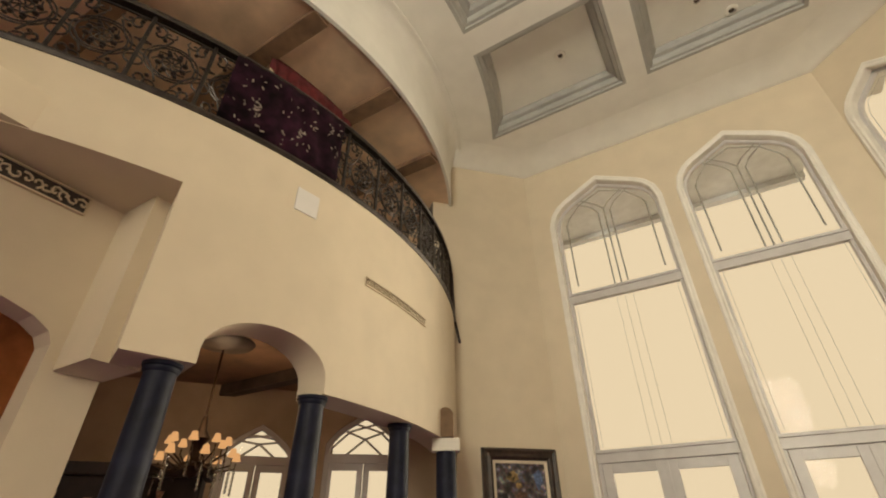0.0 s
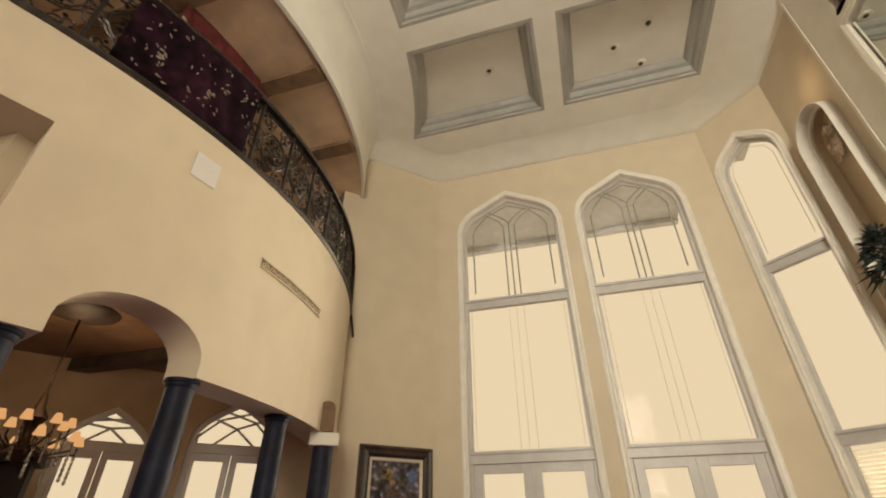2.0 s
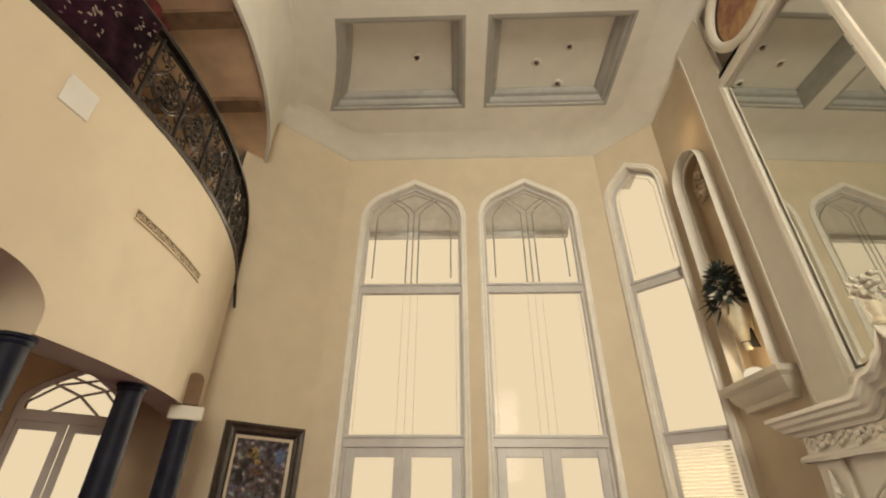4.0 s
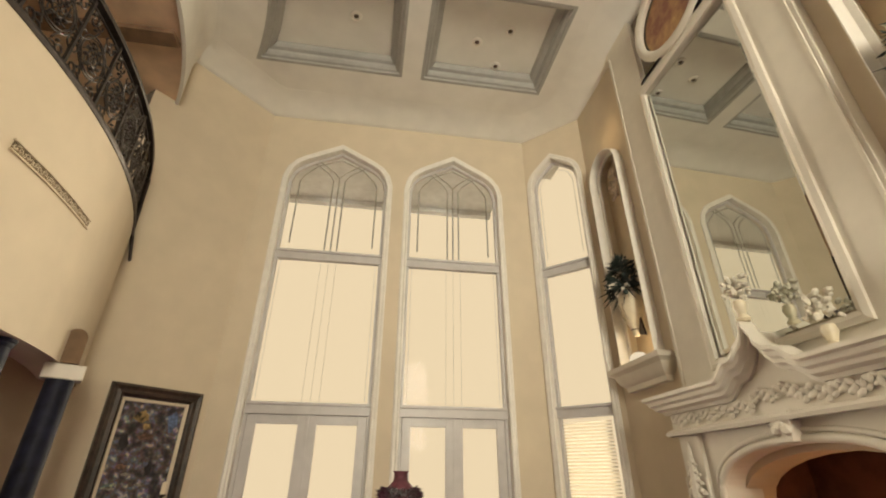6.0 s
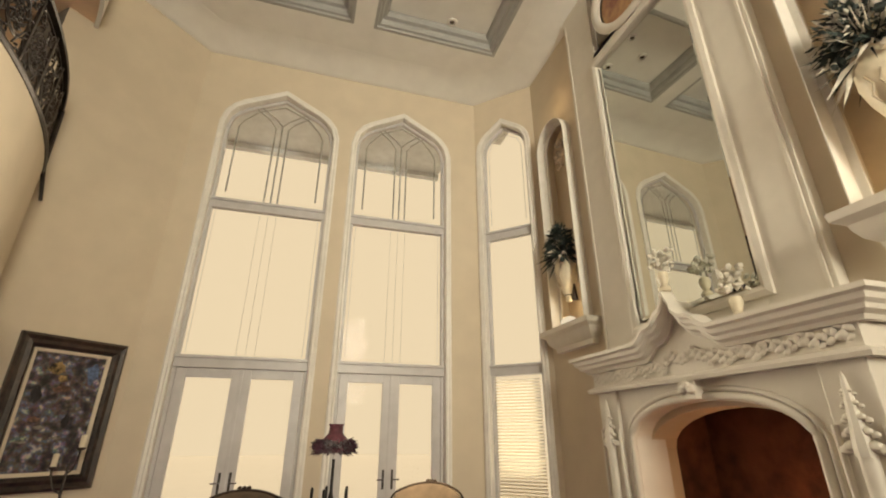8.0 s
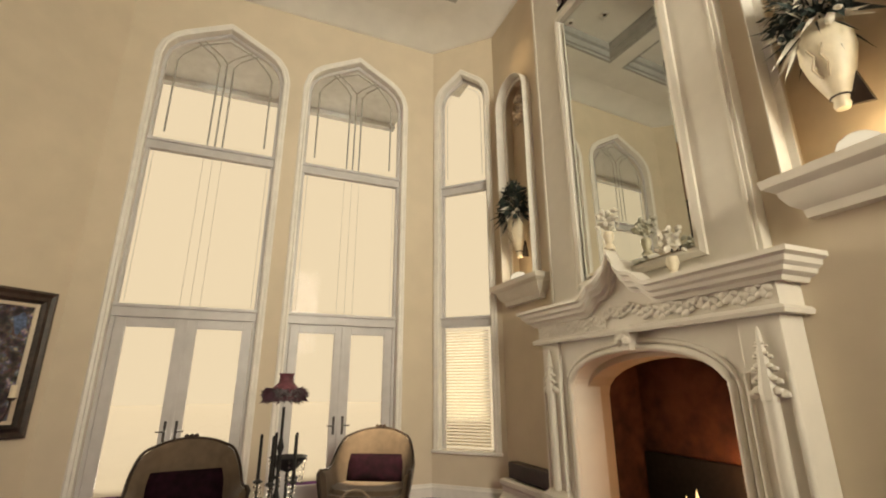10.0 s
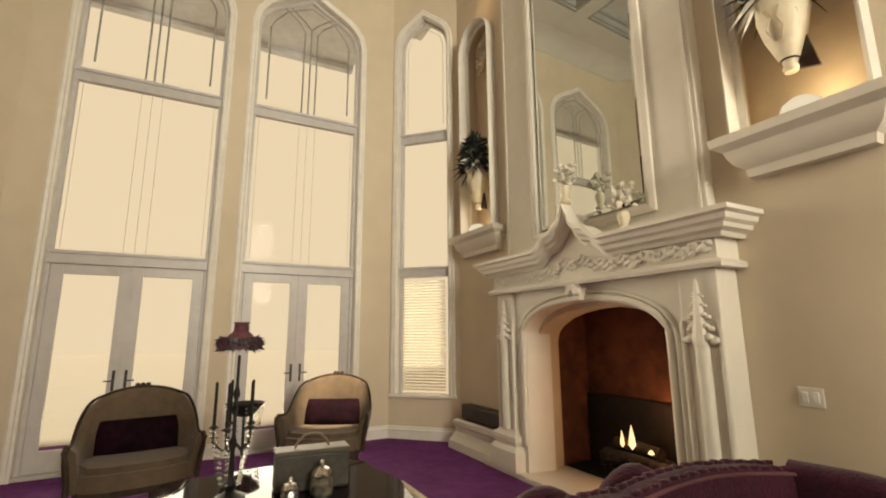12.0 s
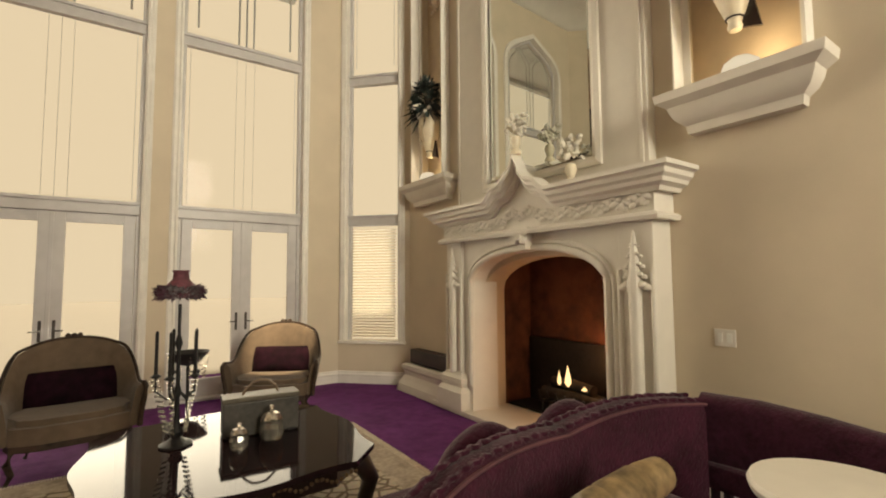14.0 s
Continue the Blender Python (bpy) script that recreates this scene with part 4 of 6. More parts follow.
for i in range(n):
    y = -HALF + 0.03 + (2 * HALF - 0.06) * i / (n - 1)
    zc = 2.14 + 0.022 * math.sin(i * math.pi / 2) + (0.06 if abs(y) < 0.25 else 0)
    for q_ in range(3):
        a = i * 2.1 + q_ * 2.1
        m = Matrix.Translation((FX - 0.035, FP_Y + y + 0.022 * math.cos(a), zc + 0.034 * math.sin(a))) @ Matrix.Rotation(a, 4, "X") @ Matrix.Diagonal((0.45, 0.9, 1.35, 1))
        bmesh.ops.create_icosphere(b, subdivisions=1, radius=0.026 + rnd.uniform(-0.004, 0.006), matrix=m)
part("leaf_carving", b, STONE, fp, "running band of carved leaves", smooth=45)
# cornice that follows the crest
CORN = [(0.0, -0.10), (0.03, -0.10), (0.045, -0.07), (0.09, -0.05), (0.10, -0.02), (0.13, 0.0), (0.14, 0.035), (0.175, 0.05), (0.175, 0.085), (0.0, 0.085)]
b = bmesh.new()
top = [(SIDE_X - 0.004, FP_Y - HALF - 0.06, 2.30)]
top += [(FX - 0.02, FP_Y + y, 2.30 + crest(y)) for y in [-HALF - 0.06, -0.9, -0.62] + [-0.56 + 0.035 * i for i in range(33)] + [0.62, 0.9, HALF + 0.06]]
top += [(SIDE_X - 0.004, FP_Y + HALF + 0.06, 2.30)]
rings = []
for i, p in enumerate(top):
    y = p[1] - FP_Y
    for_side = i in (0, len(top) - 1)
    corner = i in (1, len(top) - 2)
    sg = -1 if y < 0 else 1
    ring = []
    for o, h in CORN:
        if for_side:
            ring.append(b.verts.new((p[0], p[1] + sg * o, p[2] + h)))
        elif corner:
            ring.append(b.verts.new((p[0] - o, p[1] + sg * o, p[2] + h)))
        else:
            ring.append(b.verts.new((p[0] - o * (1 if abs(y) > 0.1 else 0.8), p[1], p[2] + h)))
    rings.append(ring)
for r0, r1 in zip(rings, rings[1:]):
    for i in range(len(CORN)):
        j = (i + 1) % len(CORN)
        b.faces.new((r0[i], r0[j], r1[j], r1[i]))
b.faces.new(rings[0])
b.faces.new(rings[-1][::-1])
part("cornice", b, STONE, fp, smooth=28)
# hearth slab and firebox
part("hearth", box(bmesh.new(), (FX - 0.06, FP_Y - 1.62, 0.0), (SIDE_X + 0.35, FP_Y + 1.62, 0.06), 0.012), STONE, fp)
SOOT = material("sooty_brick", (0.10, 0.038, 0.022), 0.9, var=0.35, scale=5, bump=0.4, bump_scale=40)
BLACK = material("black_iron", (0.012, 0.011, 0.011), 0.6, metal=0.3, var=0.3, scale=20)
b = bmesh.new()
fb = part("firebox_back", box(b, (SIDE_X + 0.75, FP_Y - 1.05, 0.0), (SIDE_X + 0.85, FP_Y + 1.05, 2.0)), SOOT, fp, "soot-stained red brick firebox wall")
part("firebox_side", box(bmesh.new(), (SIDE_X + 0.30, FP_Y - 1.04, 0.0), (SIDE_X + 0.75, FP_Y - 0.93, 2.0)), SOOT, fp, "soot-stained red brick firebox wall")
part("firebox_side", box(bmesh.new(), (SIDE_X + 0.30, FP_Y + 0.93, 0.0), (SIDE_X + 0.75, FP_Y + 1.04, 2.0)), SOOT, fp, "soot-stained red brick firebox wall")
part("firebox_top", box(bmesh.new(), (SIDE_X + 0.30, FP_Y - 0.93, 1.9), (SIDE_X + 0.75, FP_Y + 0.93, 2.0)), SOOT, fp)
part("fireback", box(bmesh.new(), (SIDE_X + 0.70, FP_Y - 0.91, 0.05), (SIDE_X + 0.745, FP_Y + 0.91, 0.84), 0.01), BLACK, fp, "black iron fireback")
part("firebox_floor", box(bmesh.new(), (SIDE_X + 0.36, FP_Y - 0.92, 0.01), (SIDE_X + 0.70, FP_Y + 0.92, 0.08)), BLACK, fp)
grate = thing("log_grate", "black iron grate with charred logs and one small flame", "grate")
for k in range(7):
    y = FP_Y - 0.36 + 0.12 * k
    part("bar", tube(bmesh.new(), [(SIDE_X + 0.28, y, 0.34), (SIDE_X + 0.30, y, 0.22), (SIDE_X + 0.62, y, 0.22)], 0.012, 6), BLACK, grate)
for x in (0.32, 0.58):
    for y in (-0.34, 0.34):
        part("leg", tube(bmesh.new(), [(SIDE_X + x, FP_Y + y, 0.07), (SIDE_X + x, FP_Y + y, 0.22)], 0.013, 6), BLACK, grate)
LOG = material("charred_log", (0.022, 0.017, 0.014), 0.9, var=0.5, scale=14, bump=0.5, bump_scale=30)
for k, (y0, y1, z, x) in enumerate(((-0.42, 0.38, 0.29, 0.40), (-0.30, 0.42, 0.29, 0.54), (-0.22, 0.30, 0.40, 0.47))):
    part("log", tube(bmesh.new(), [(SIDE_X + x, FP_Y + y0, z), (SIDE_X + x + 0.02, FP_Y + (y0 + y1) / 2, z + 0.015), (SIDE_X + x - 0.02, FP_Y + y1, z + 0.02)], 0.06, 9), LOG, grate, smooth=50)
FLAME = glow("flame", (1.0, 0.62, 0.25), 1.6)
for y, h, w in ((0.05, 0.24, 0.035), (0.17, 0.17, 0.022), (-0.16, 0.05, 0.03)):
    lathe_b = lathe(bmesh.new(), [(0.0, 0.0), (w, h * 0.2), (w * 0.8, h * 0.45), (w * 0.35, h * 0.75), (0.0, h)], 8, Matrix.Translation((SIDE_X + 0.40, FP_Y + y, 0.40)))
    part("flame", lathe_b, FLAME, grate, "small yellow gas flame", smooth=60)
fire = new("fire_light", bpy.data.lights.new("fire_light", "POINT"))
fire.data.energy, fire.data.color, fire.data.shadow_soft_size = 8, (1.0, 0.42, 0.14), 0.06
fire.location = (SIDE_X + 0.44, FP_Y - 0.30, 0.78)

# low plinth box with a dark top, beside the chimneypiece
bx = thing("wood_box", "low cream moulded box with a dark lid beside the fireplace", "log box")
b = bmesh.new()
box(b, (3.26, 4.64, 0.0), (SIDE_X - 0.003, 5.72, 0.36))
sweep(b, [(SIDE_X - 0.005, 5.72, 0.0), (3.26, 5.72, 0.0), (3.26, 4.7, 0.0)], [(o, h) for o, h in [(0.0, 0.0), (0.10, 0.0), (0.09, 0.10), (0.05, 0.16), (0.02, 0.22), (0.025, 0.28), (0.05, 0.31), (0.05, 0.36), (0.0, 0.38)]])
part("body", b, STONE, bx)
part("lid", box(bmesh.new(), (3.28, 4.66, 0.385), (SIDE_X - 0.01, 5.66, 0.58), 0.02), material("dark_leather", (0.03, 0.018, 0.018), 0.5, var=0.3), bx, "dark buttoned lid")

# ---------------------------------------------------------------- overmantel with mirror and oval painting
om = thing("overmantel", "tall cream overmantel holding a mirror and an oval painting", "overmantel")
OX, OY = 3.34, 3.23
YL, YR, ML, MR, MB, MT = 4.56, 2.00, 3.96, 2.50, 2.62, 6.16
b = bmesh.new()
box(b, (OX, ML + 0.0, 2.36), (SIDE_X - 0.002, YL, CEIL - 0.03), 0.006)
box(b, (OX, YR, 2.36), (SIDE_X - 0.002, MR, CEIL - 0.03), 0.006)
box(b, (OX, MR, 2.36), (SIDE_X - 0.002, ML, MB))
box(b, (OX, MR, MT), (SIDE_X - 0.002, ML, MT + 0.2))
part("body", b, STONE, om)
b = bmesh.new()
for y in (YL - 0.05, YR + 0.05):
    box(b, (OX - 0.012, y - 0.012, 2.42), (OX + 0.002, y + 0.016, CEIL - 0.26), 0.005)
part("panel_moulding", b, STONE, om)
b = bmesh.new()
mir = [(OX, ML, MB), (OX, MR, MB), (OX, MR, MT), (OX, ML, MT)]
sweep(b, mir, [(-0.01, -0.02), (0.02, -0.02), (0.06, 0.012), (0.075, 0.0), (0.075, 0.03), (0.03, 0.045), (-0.01, 0.03)], Vector((-1, 0, 0)), closed=True)
part("mirror_frame", b, STONE, om, "cream moulded mirror frame")
b = bmesh.new()
v = [b.verts.new(c) for c in ((OX + 0.03, ML - 0.05, MB + 0.05), (OX + 0.03, MR + 0.05, MB + 0.05), (OX + 0.03, MR + 0.05, MT - 0.05), (OX + 0.03, ML - 0.05, MT - 0.05))]
w = [b.verts.new(c) for c in ((OX + 0.022, ML - 0.085, MB + 0.085), (OX + 0.022, MR + 0.085, MB + 0.085), (OX + 0.022, MR + 0.085, MT - 0.085), (OX + 0.022, ML - 0.085, MT - 0.085))]
k_ = [b.verts.new((SIDE_X - 0.02, c.co.y, c.co.z)) for c in v]
b.faces.new(w)
for i in range(4):
    j = (i + 1) % 4
    b.faces.new((v[i], v[j], w[j], w[i]))
    b.faces.new((k_[i], k_[j], v[j], v[i]))
# the glass hangs slightly out of true
MID = sum((v_.co for v_ in b.verts), Vector()) / len(b.verts)
bmesh.ops.rotate(b, verts=b.verts[:], cent=MID, matrix=Matrix.Rotation(radians(1.9), 3, "Z"))
part("mirror_glass", b, MIRROR, om, "bevelled mirror glass")
# oval painting above, in a rounded ring between spandrels whose shadow is painted on
part("recess_back", box(bmesh.new(), (SIDE_X - 0.03, MR, MT + 0.2), (SIDE_X - 0.002, ML, CEIL - 0.03)), material("shadow_panel", (0.22, 0.19, 0.15), 0.8, var=0.1), om, "recessed panel with its shadow put into the colour")
oz, orr = (MT + 0.2 + CEIL - 0.3) / 2, 0.56
b = bmesh.new()
sweep(b, [(OX, OY - 0.04 + 0.62 * math.cos(2 * math.pi * i / 36), oz + orr * math.sin(2 * math.pi * i / 36)) for i in range(36)], [(-0.05, -0.03), (0.05, -0.03), (0.07, 0.02), (0.04, 0.055), (-0.03, 0.055), (-0.06, 0.02)], Vector((-1, 0, 0)), closed=True)
part("oval_ring", b, STONE, om, "thick cream oval ring", smooth=50)
b = bmesh.new()
front_plate(b, [(OY - 0.04 + 0.56 * math.cos(2 * math.pi * i / 36), oz + (orr - 0.05) * math.sin(2 * math.pi * i / 36)) for i in range(36)], SIDE_X - 0.05, SIDE_X - 0.031)
part("oval_painting", b, material("oval_painting", (0.62, 0.40, 0.18), 0.6, second=(0.30, 0.13, 0.09), scale=9), om, "oval painting in gold and rose tones")
b = bmesh.new()
for y in (OY - 0.10, OY + 0.02):
    box(b, (OX + 0.0, MR, MT + 0.18), (OX - 0.02, ML, MT + 0.22))
part("upper_fillet", b, STONE, om)

# ---------------------------------------------------------------- niches: casings, ledges, hanging vases
LEAF = material("dusty_leaf", (0.030, 0.045, 0.040), 0.7, var=0.4, scale=20)
BLOOM = material("cream_bloom", (0.70, 0.66, 0.56), 0.8, var=0.12, scale=20)
TERRA = material("cream_ceramic", (0.72, 0.64, 0.48), 0.45, var=0.08, scale=10, bump=0.1)
UPLIGHT = glow("uplight_lens", (1.0, 0.84, 0.58), 0.62)


def niche(y0, y1, l0, l1, seed, pale):
    rnd = random.Random(seed)
    yc = (y0 + y1) / 2
    cas = bmesh.new()
    head = [(SIDE_X, yc - (y1 - y0) / 2 * math.cos(math.pi * i / 16), N_SPRING + (N_TOP - N_SPRING) * math.sin(math.pi * i / 16)) for i in range(17)]
    sweep(cas, [(SIDE_X, y0, N_SILL)] + head + [(SIDE_X, y1, N_SILL)], [(-0.01, -0.14), (0.0, -0.14), (0.0, 0.02), (0.016, 0.036), (0.038, 0.036), (0.055, 0.018), (0.055, -0.002), (-0.01, -0.002)][::-1], Vector((1, 0, 0)))
    c = tagged(part("niche_casing", cas, TRIM, None, smooth=40), "rounded cream casing of an arched wall niche", "niche casing", "niche casings", "structure")
    # ledge
    led = thing("ledge", "deep cream moulded ledge under a lit wall niche", "ledge", None, "ledges under the niches")
    b = bmesh.new()
    sec = [(0.0, 0.0), (0.04, 0.0), (0.05, 0.06), (0.10, 0.10), (0.13, 0.16), (0.14, 0.20), (0.20, 0.24), (0.21, 0.30), (0.0, 0.30)]
    i0, i1 = l0 + 0.2, l1 - 0.2
    sweep(b, [(SIDE_X, i0, N_SILL - 0.30), (SIDE_X - 0.05, i0, N_SILL - 0.30), (SIDE_X - 0.05, i1, N_SILL - 0.30), (SIDE_X, i1, N_SILL - 0.30)], [(-o, h) for o, h in sec])
    box(b, (SIDE_X - 0.05, i0, N_SILL - 0.30), (SIDE_X - 0.001, i1, N_SILL))
    part("moulded_shelf", b, STONE, led, smooth=25)
    part("sill", box(bmesh.new(), (SIDE_X + 0.001, y0 + 0.002, N_SILL - 0.02), (SIDE_X + 0.158, y1 - 0.002, N_SILL + 0.006)), STONE, led)
    up = tagged(part("uplight", lathe(bmesh.new(), [(0.11, 0.0), (0.12, 0.03), (0.105, 0.07), (0.06, 0.105), (0.0, 0.115)], 24, Matrix.Translation((SIDE_X - 0.13, yc - 0.05, N_SILL + 0.002))), UPLIGHT), "small round uplight glowing on the ledge", "lamp", "niche uplights")
    L = new("niche_light", bpy.data.lights.new("niche_light", "POINT"))
    L.data.energy, L.data.color, L.data.shadow_soft_size = 1.9, (1.0, 0.74, 0.42), 0.08
    L.location = (SIDE_X - 0.02, yc - 0.12, N_SILL + 0.22)
    # vase on a bracket
    v = thing("wall_vase", "cream ceramic wall vase with dark foliage and pale blooms", "vase", pose(SIDE_X - 0.07, yc, 3.25) @ Matrix.Scale(0.95, 4), "hanging vases in the niches")
    body = part("body", lathe(bmesh.new(), [(0.0, 0.0), (0.04, 0.0), (0.05, 0.03), (0.04, 0.06), (0.07, 0.12), (0.13, 0.28), (0.165, 0.44), (0.16, 0.56), (0.12, 0.62), (0.13, 0.66), (0.11, 0.66), (0.10, 0.60)], 20), TERRA, v, smooth=50)
    b = bmesh.new()
    for s in (-1, 1):
        tube(b, [(-0.165, s * 0.05, 0.45), (-0.15, s * 0.02, 0.38), (-0.145, s * 0.05, 0.30), (-0.11, s * 0.02, 0.22)], 0.008, 5)
    part("relief", b, material("relief_glaze", (0.45, 0.37, 0.25), 0.5), v, "raised vine relief")
    b = bmesh.new()
    front_plate(b, [(-0.03, 0.02), (-0.16, -0.02), (-0.10, 0.28)], 0.02, 0.05)
    part("bracket", b, WOOD, v, "dark wedge bracket")
    part("ring", tube(bmesh.new(), [(0.055 * math.cos(2 * math.pi * k / 12), 0.055 * math.sin(2 * math.pi * k / 12), 0.09) for k in range(13)], 0.008, 5), WOOD, v)
    fol = bmesh.new()
    blo = bmesh.new()
    # small leaves filling a loose bush, then longer arching blades
    for k in range(900):
        a, e, r = rnd.uniform(0, 2 * math.pi), rnd.uniform(-0.7, 1.5), rnd.uniform(0.45, 1.0)
        d = Vector((math.cos(a) * math.cos(e), math.sin(a) * math.cos(e), math.sin(e)))
        spray = k % 9 == 0
        if spray:
            base = Vector((-0.05, 0, 0.70)) + Vector((d.x * 0.05, d.y * 0.08, d.z * 0.06))
            ln, wide = rnd.uniform(0.24, 0.36), rnd.uniform(0.005, 0.009)
        else:
            base = Vector((-0.07 + d.x * 0.15 * r, d.y * 0.27 * r, 0.84 + d.z * 0.33 * r))
            ln, wide = rnd.uniform(0.06, 0.12), rnd.uniform(0.010, 0.021)
        d = (d + Vector((rnd.uniform(-0.6, 0.3), rnd.uniform(-0.5, 0.5), rnd.uniform(-0.6, 0.3)))).normalized()
        side = d.cross(Vector((rnd.uniform(-1, 1), rnd.uniform(-1, 1), 1))).normalized() * wide
        p0, p1 = base, base + d * ln * 0.5
        p2 = base + d * ln + Vector((0, 0, -ln * 0.4 * rnd.random()))
        if max(p0.x, p1.x, p2.x) > 0.17:
            continue
        tgt = blo if rnd.random() < pale else fol
        vs = [tgt.verts.new(q) for q in (p0, p1 + side, p2, p1 - side)]
        tgt.faces.new((vs[0], vs[1], vs[2]))
        tgt.faces.new((vs[0], vs[2], vs[3]))
    for k in range(14):
        c = Vector((-0.13 + rnd.uniform(-0.08, 0.03), rnd.uniform(-0.22, 0.22), 0.72 + rnd.uniform(-0.16, 0.22)))
        bmesh.ops.create_icosphere(fol if k % 3 else blo, subdivisions=1, radius=rnd.uniform(0.03, 0.055), matrix=Matrix.Translation(c) @ Matrix.Rotation(rnd.random() * 3, 4, "X") @ Matrix.Diagonal((0.8, 1, 0.7, 1)))
    tagged(part("foliage", fol, LEAF, v, "dark grey-green leaves"), kind="stuff")
    tagged(part("bloom", blo, BLOOM, v, "pale cream blooms and leaf tips"), kind="stuff")


top_glow = new("niche_top_light", bpy.data.lights.new("niche_top_light", "POINT"))
top_glow.data.energy, top_glow.data.color, top_glow.data.shadow_soft_size = 1.3, (1.0, 0.66, 0.32), 0.16
top_glow.location = (SIDE_X - 0.28, 5.05, 6.45)
niche(*NICHES[0], 4.66, 5.84, 21, 0.04)
niche(*NICHES[1], 0.84, 1.86, 22, 0.34)

# painted flower garland in the niche beside the slim window
b = bmesh.new()
rnd = random.Random(9)
for k in range(34):
    drop = rnd.random()
    c = (SIDE_X + 0.10, sum(NICHES[0]) / 2 + 0.13 + rnd.uniform(-0.16, 0.16) * (1 - 0.6 * drop), N_TOP - 0.20 - 0.50 * drop)
    bmesh.ops.create_icosphere(b, subdivisions=1, radius=rnd.uniform(0.03, 0.06), matrix=Matrix.Translation(c) @ Matrix.Diagonal((0.6, 1, 1, 1)))
tagged(part("garland", b, material("faded_garland", (0.70, 0.58, 0.45), 0.8, var=0.3, scale=20)), "faded flower garland high in the niche", "garland", kind="stuff")

# pale dried posies on the mantel in front of the mirror
for x, y, z, h in ((FX - 0.09, FP_Y, 2.785, 0.36), (FX + 0.0, 2.66, 2.388, 0.40)):
    f = thing("posy", "small pale vase of cream flowers on the mantel", "flowers", pose(x, y, z), "posies on the mantel")
    part("vase", lathe(bmesh.new(), [(0.05, 0.0), (0.06, 0.02), (0.03, 0.06), (0.055, 0.13), (0.045, 0.18), (0.03, 0.18)], 14), TERRA, f, smooth=50)
    b = bmesh.new()
    rnd = random.Random(int(y * 100))
    for k in range(46):
        a, rr = rnd.uniform(0, 6.28), rnd.uniform(0.02, 0.13)
        c = (rr * math.cos(a) * 0.8, rr * math.sin(a), 0.20 + rnd.uniform(0, h - 0.18))
        bmesh.ops.create_icosphere(b, subdivisions=1, radius=rnd.uniform(0.02, 0.036), matrix=Matrix.Translation(c) @ Matrix.Rotation(a, 4, "X") @ Matrix.Diagonal((1, 0.7, 1.2, 1)))
    tagged(part("bouquet", b, BLOOM, f), kind="stuff")

# light switch plate
sw = thing("light_switch", "cream double light switch plate on the wall", "switch", pose(SIDE_X, 1.55, 1.13, 0, 0, 0))
part("plate", box(bmesh.new(), (-0.008, -0.07, -0.06), (-0.001, 0.07, 0.06), 0.002), TRIM, sw)
for y in (-0.03, 0.03):
    part("rocker", box(bmesh.new(), (-0.014, y - 0.016, -0.032), (-0.008, y + 0.016, 0.032), 0.002), COFFER, sw)

# framed painting on the slanting wall
pl, pr = Vector((-2.93, 5.91)), Vector((-2.17, 6.67))
dv = (pr - pl).normalized()
pm = Matrix(((dv.x, -dv.y, 0, pl.x), (dv.y, dv.x, 0, pl.y), (0, 0, 1, 0), (0, 0, 0, 1)))
pic = thing("painting", "dark street scene painting in a heavy dark carved frame", "painting", pm)
PW, Z0, Z1 = (pr - pl).length, 1.00, 2.58
PFR = material("painting_frame", (0.030, 0.017, 0.012), 0.4, var=0.4, scale=20, coat=0.3)
ring = [(0, -0.004, Z0), (0, -0.004, Z1), (PW, -0.004, Z1), (PW, -0.004, Z0)]
part("frame", sweep(bmesh.new(), ring, [(0.0, 0.0), (0.0, 0.05), (0.03, 0.075), (0.07, 0.06), (0.11, 0.07), (0.14, 0.045), (0.15, 0.0)], UPV, closed=True), PFR, pic)
part("liner", sweep(bmesh.new(), ring, [(0.15, 0.0), (0.15, 0.04), (0.185, 0.03), (0.19, 0.0)], UPV, closed=True), material("cream_liner", (0.62, 0.54, 0.42), 0.6, var=0.05), pic, "thin cream liner")

# the painted canvas: a lamplit street in dark browns and blues
cm = bpy.data.materials.new("painted_canvas")
cm.use_nodes = True
n, l = cm.node_tree.nodes, cm.node_tree.links
tc, vor, noi = n.new("ShaderNodeTexCoord"), n.new("ShaderNodeTexVoronoi"), n.new("ShaderNodeTexNoise")
vor.inputs["Scale"].default_value, noi.inputs["Scale"].default_value, noi.inputs["Detail"].default_value = 26.0, 13.0, 8
rp, mx = n.new("ShaderNodeValToRGB"), n.new("ShaderNodeMix")
mx.data_type, mx.blend_type = "RGBA", "MULTIPLY"
mx.inputs[0].default_value = 0.35
els = rp.color_ramp.elements
els[0].position, els[0].color = 0.32, (0.012, 0.011, 0.014, 1)
els[1].position, els[1].color = 0.66, (0.50, 0.43, 0.36, 1)
for p_, c_ in ((0.44, (0.045, 0.038, 0.05, 1)), (0.52, (0.13, 0.095, 0.08, 1)), (0.585, (0.11, 0.13, 0.21, 1))):
    e = els.new(p_)
    e.color = c_
l.new(tc.outputs["Object"], vor.inputs["Vector"])
l.new(tc.outputs["Object"], noi.inputs["Vector"])
l.new(noi.outputs["Fac"], rp.inputs[0])
l.new(rp.outputs[0], mx.inputs[6])
l.new(vor.outputs["Color"], mx.inputs[7])
l.new(mx.outputs[2], n["Principled BSDF"].inputs["Base Color"])
n["Principled BSDF"].inputs["Roughness"].default_value = 0.45
part("canvas", box(bmesh.new(), (0.18, -0.02, Z0 + 0.18), (PW - 0.18, -0.006, Z1 - 0.18)), cm, pic, "dim painted street with warm lamplight")
rnd = random.Random(4)
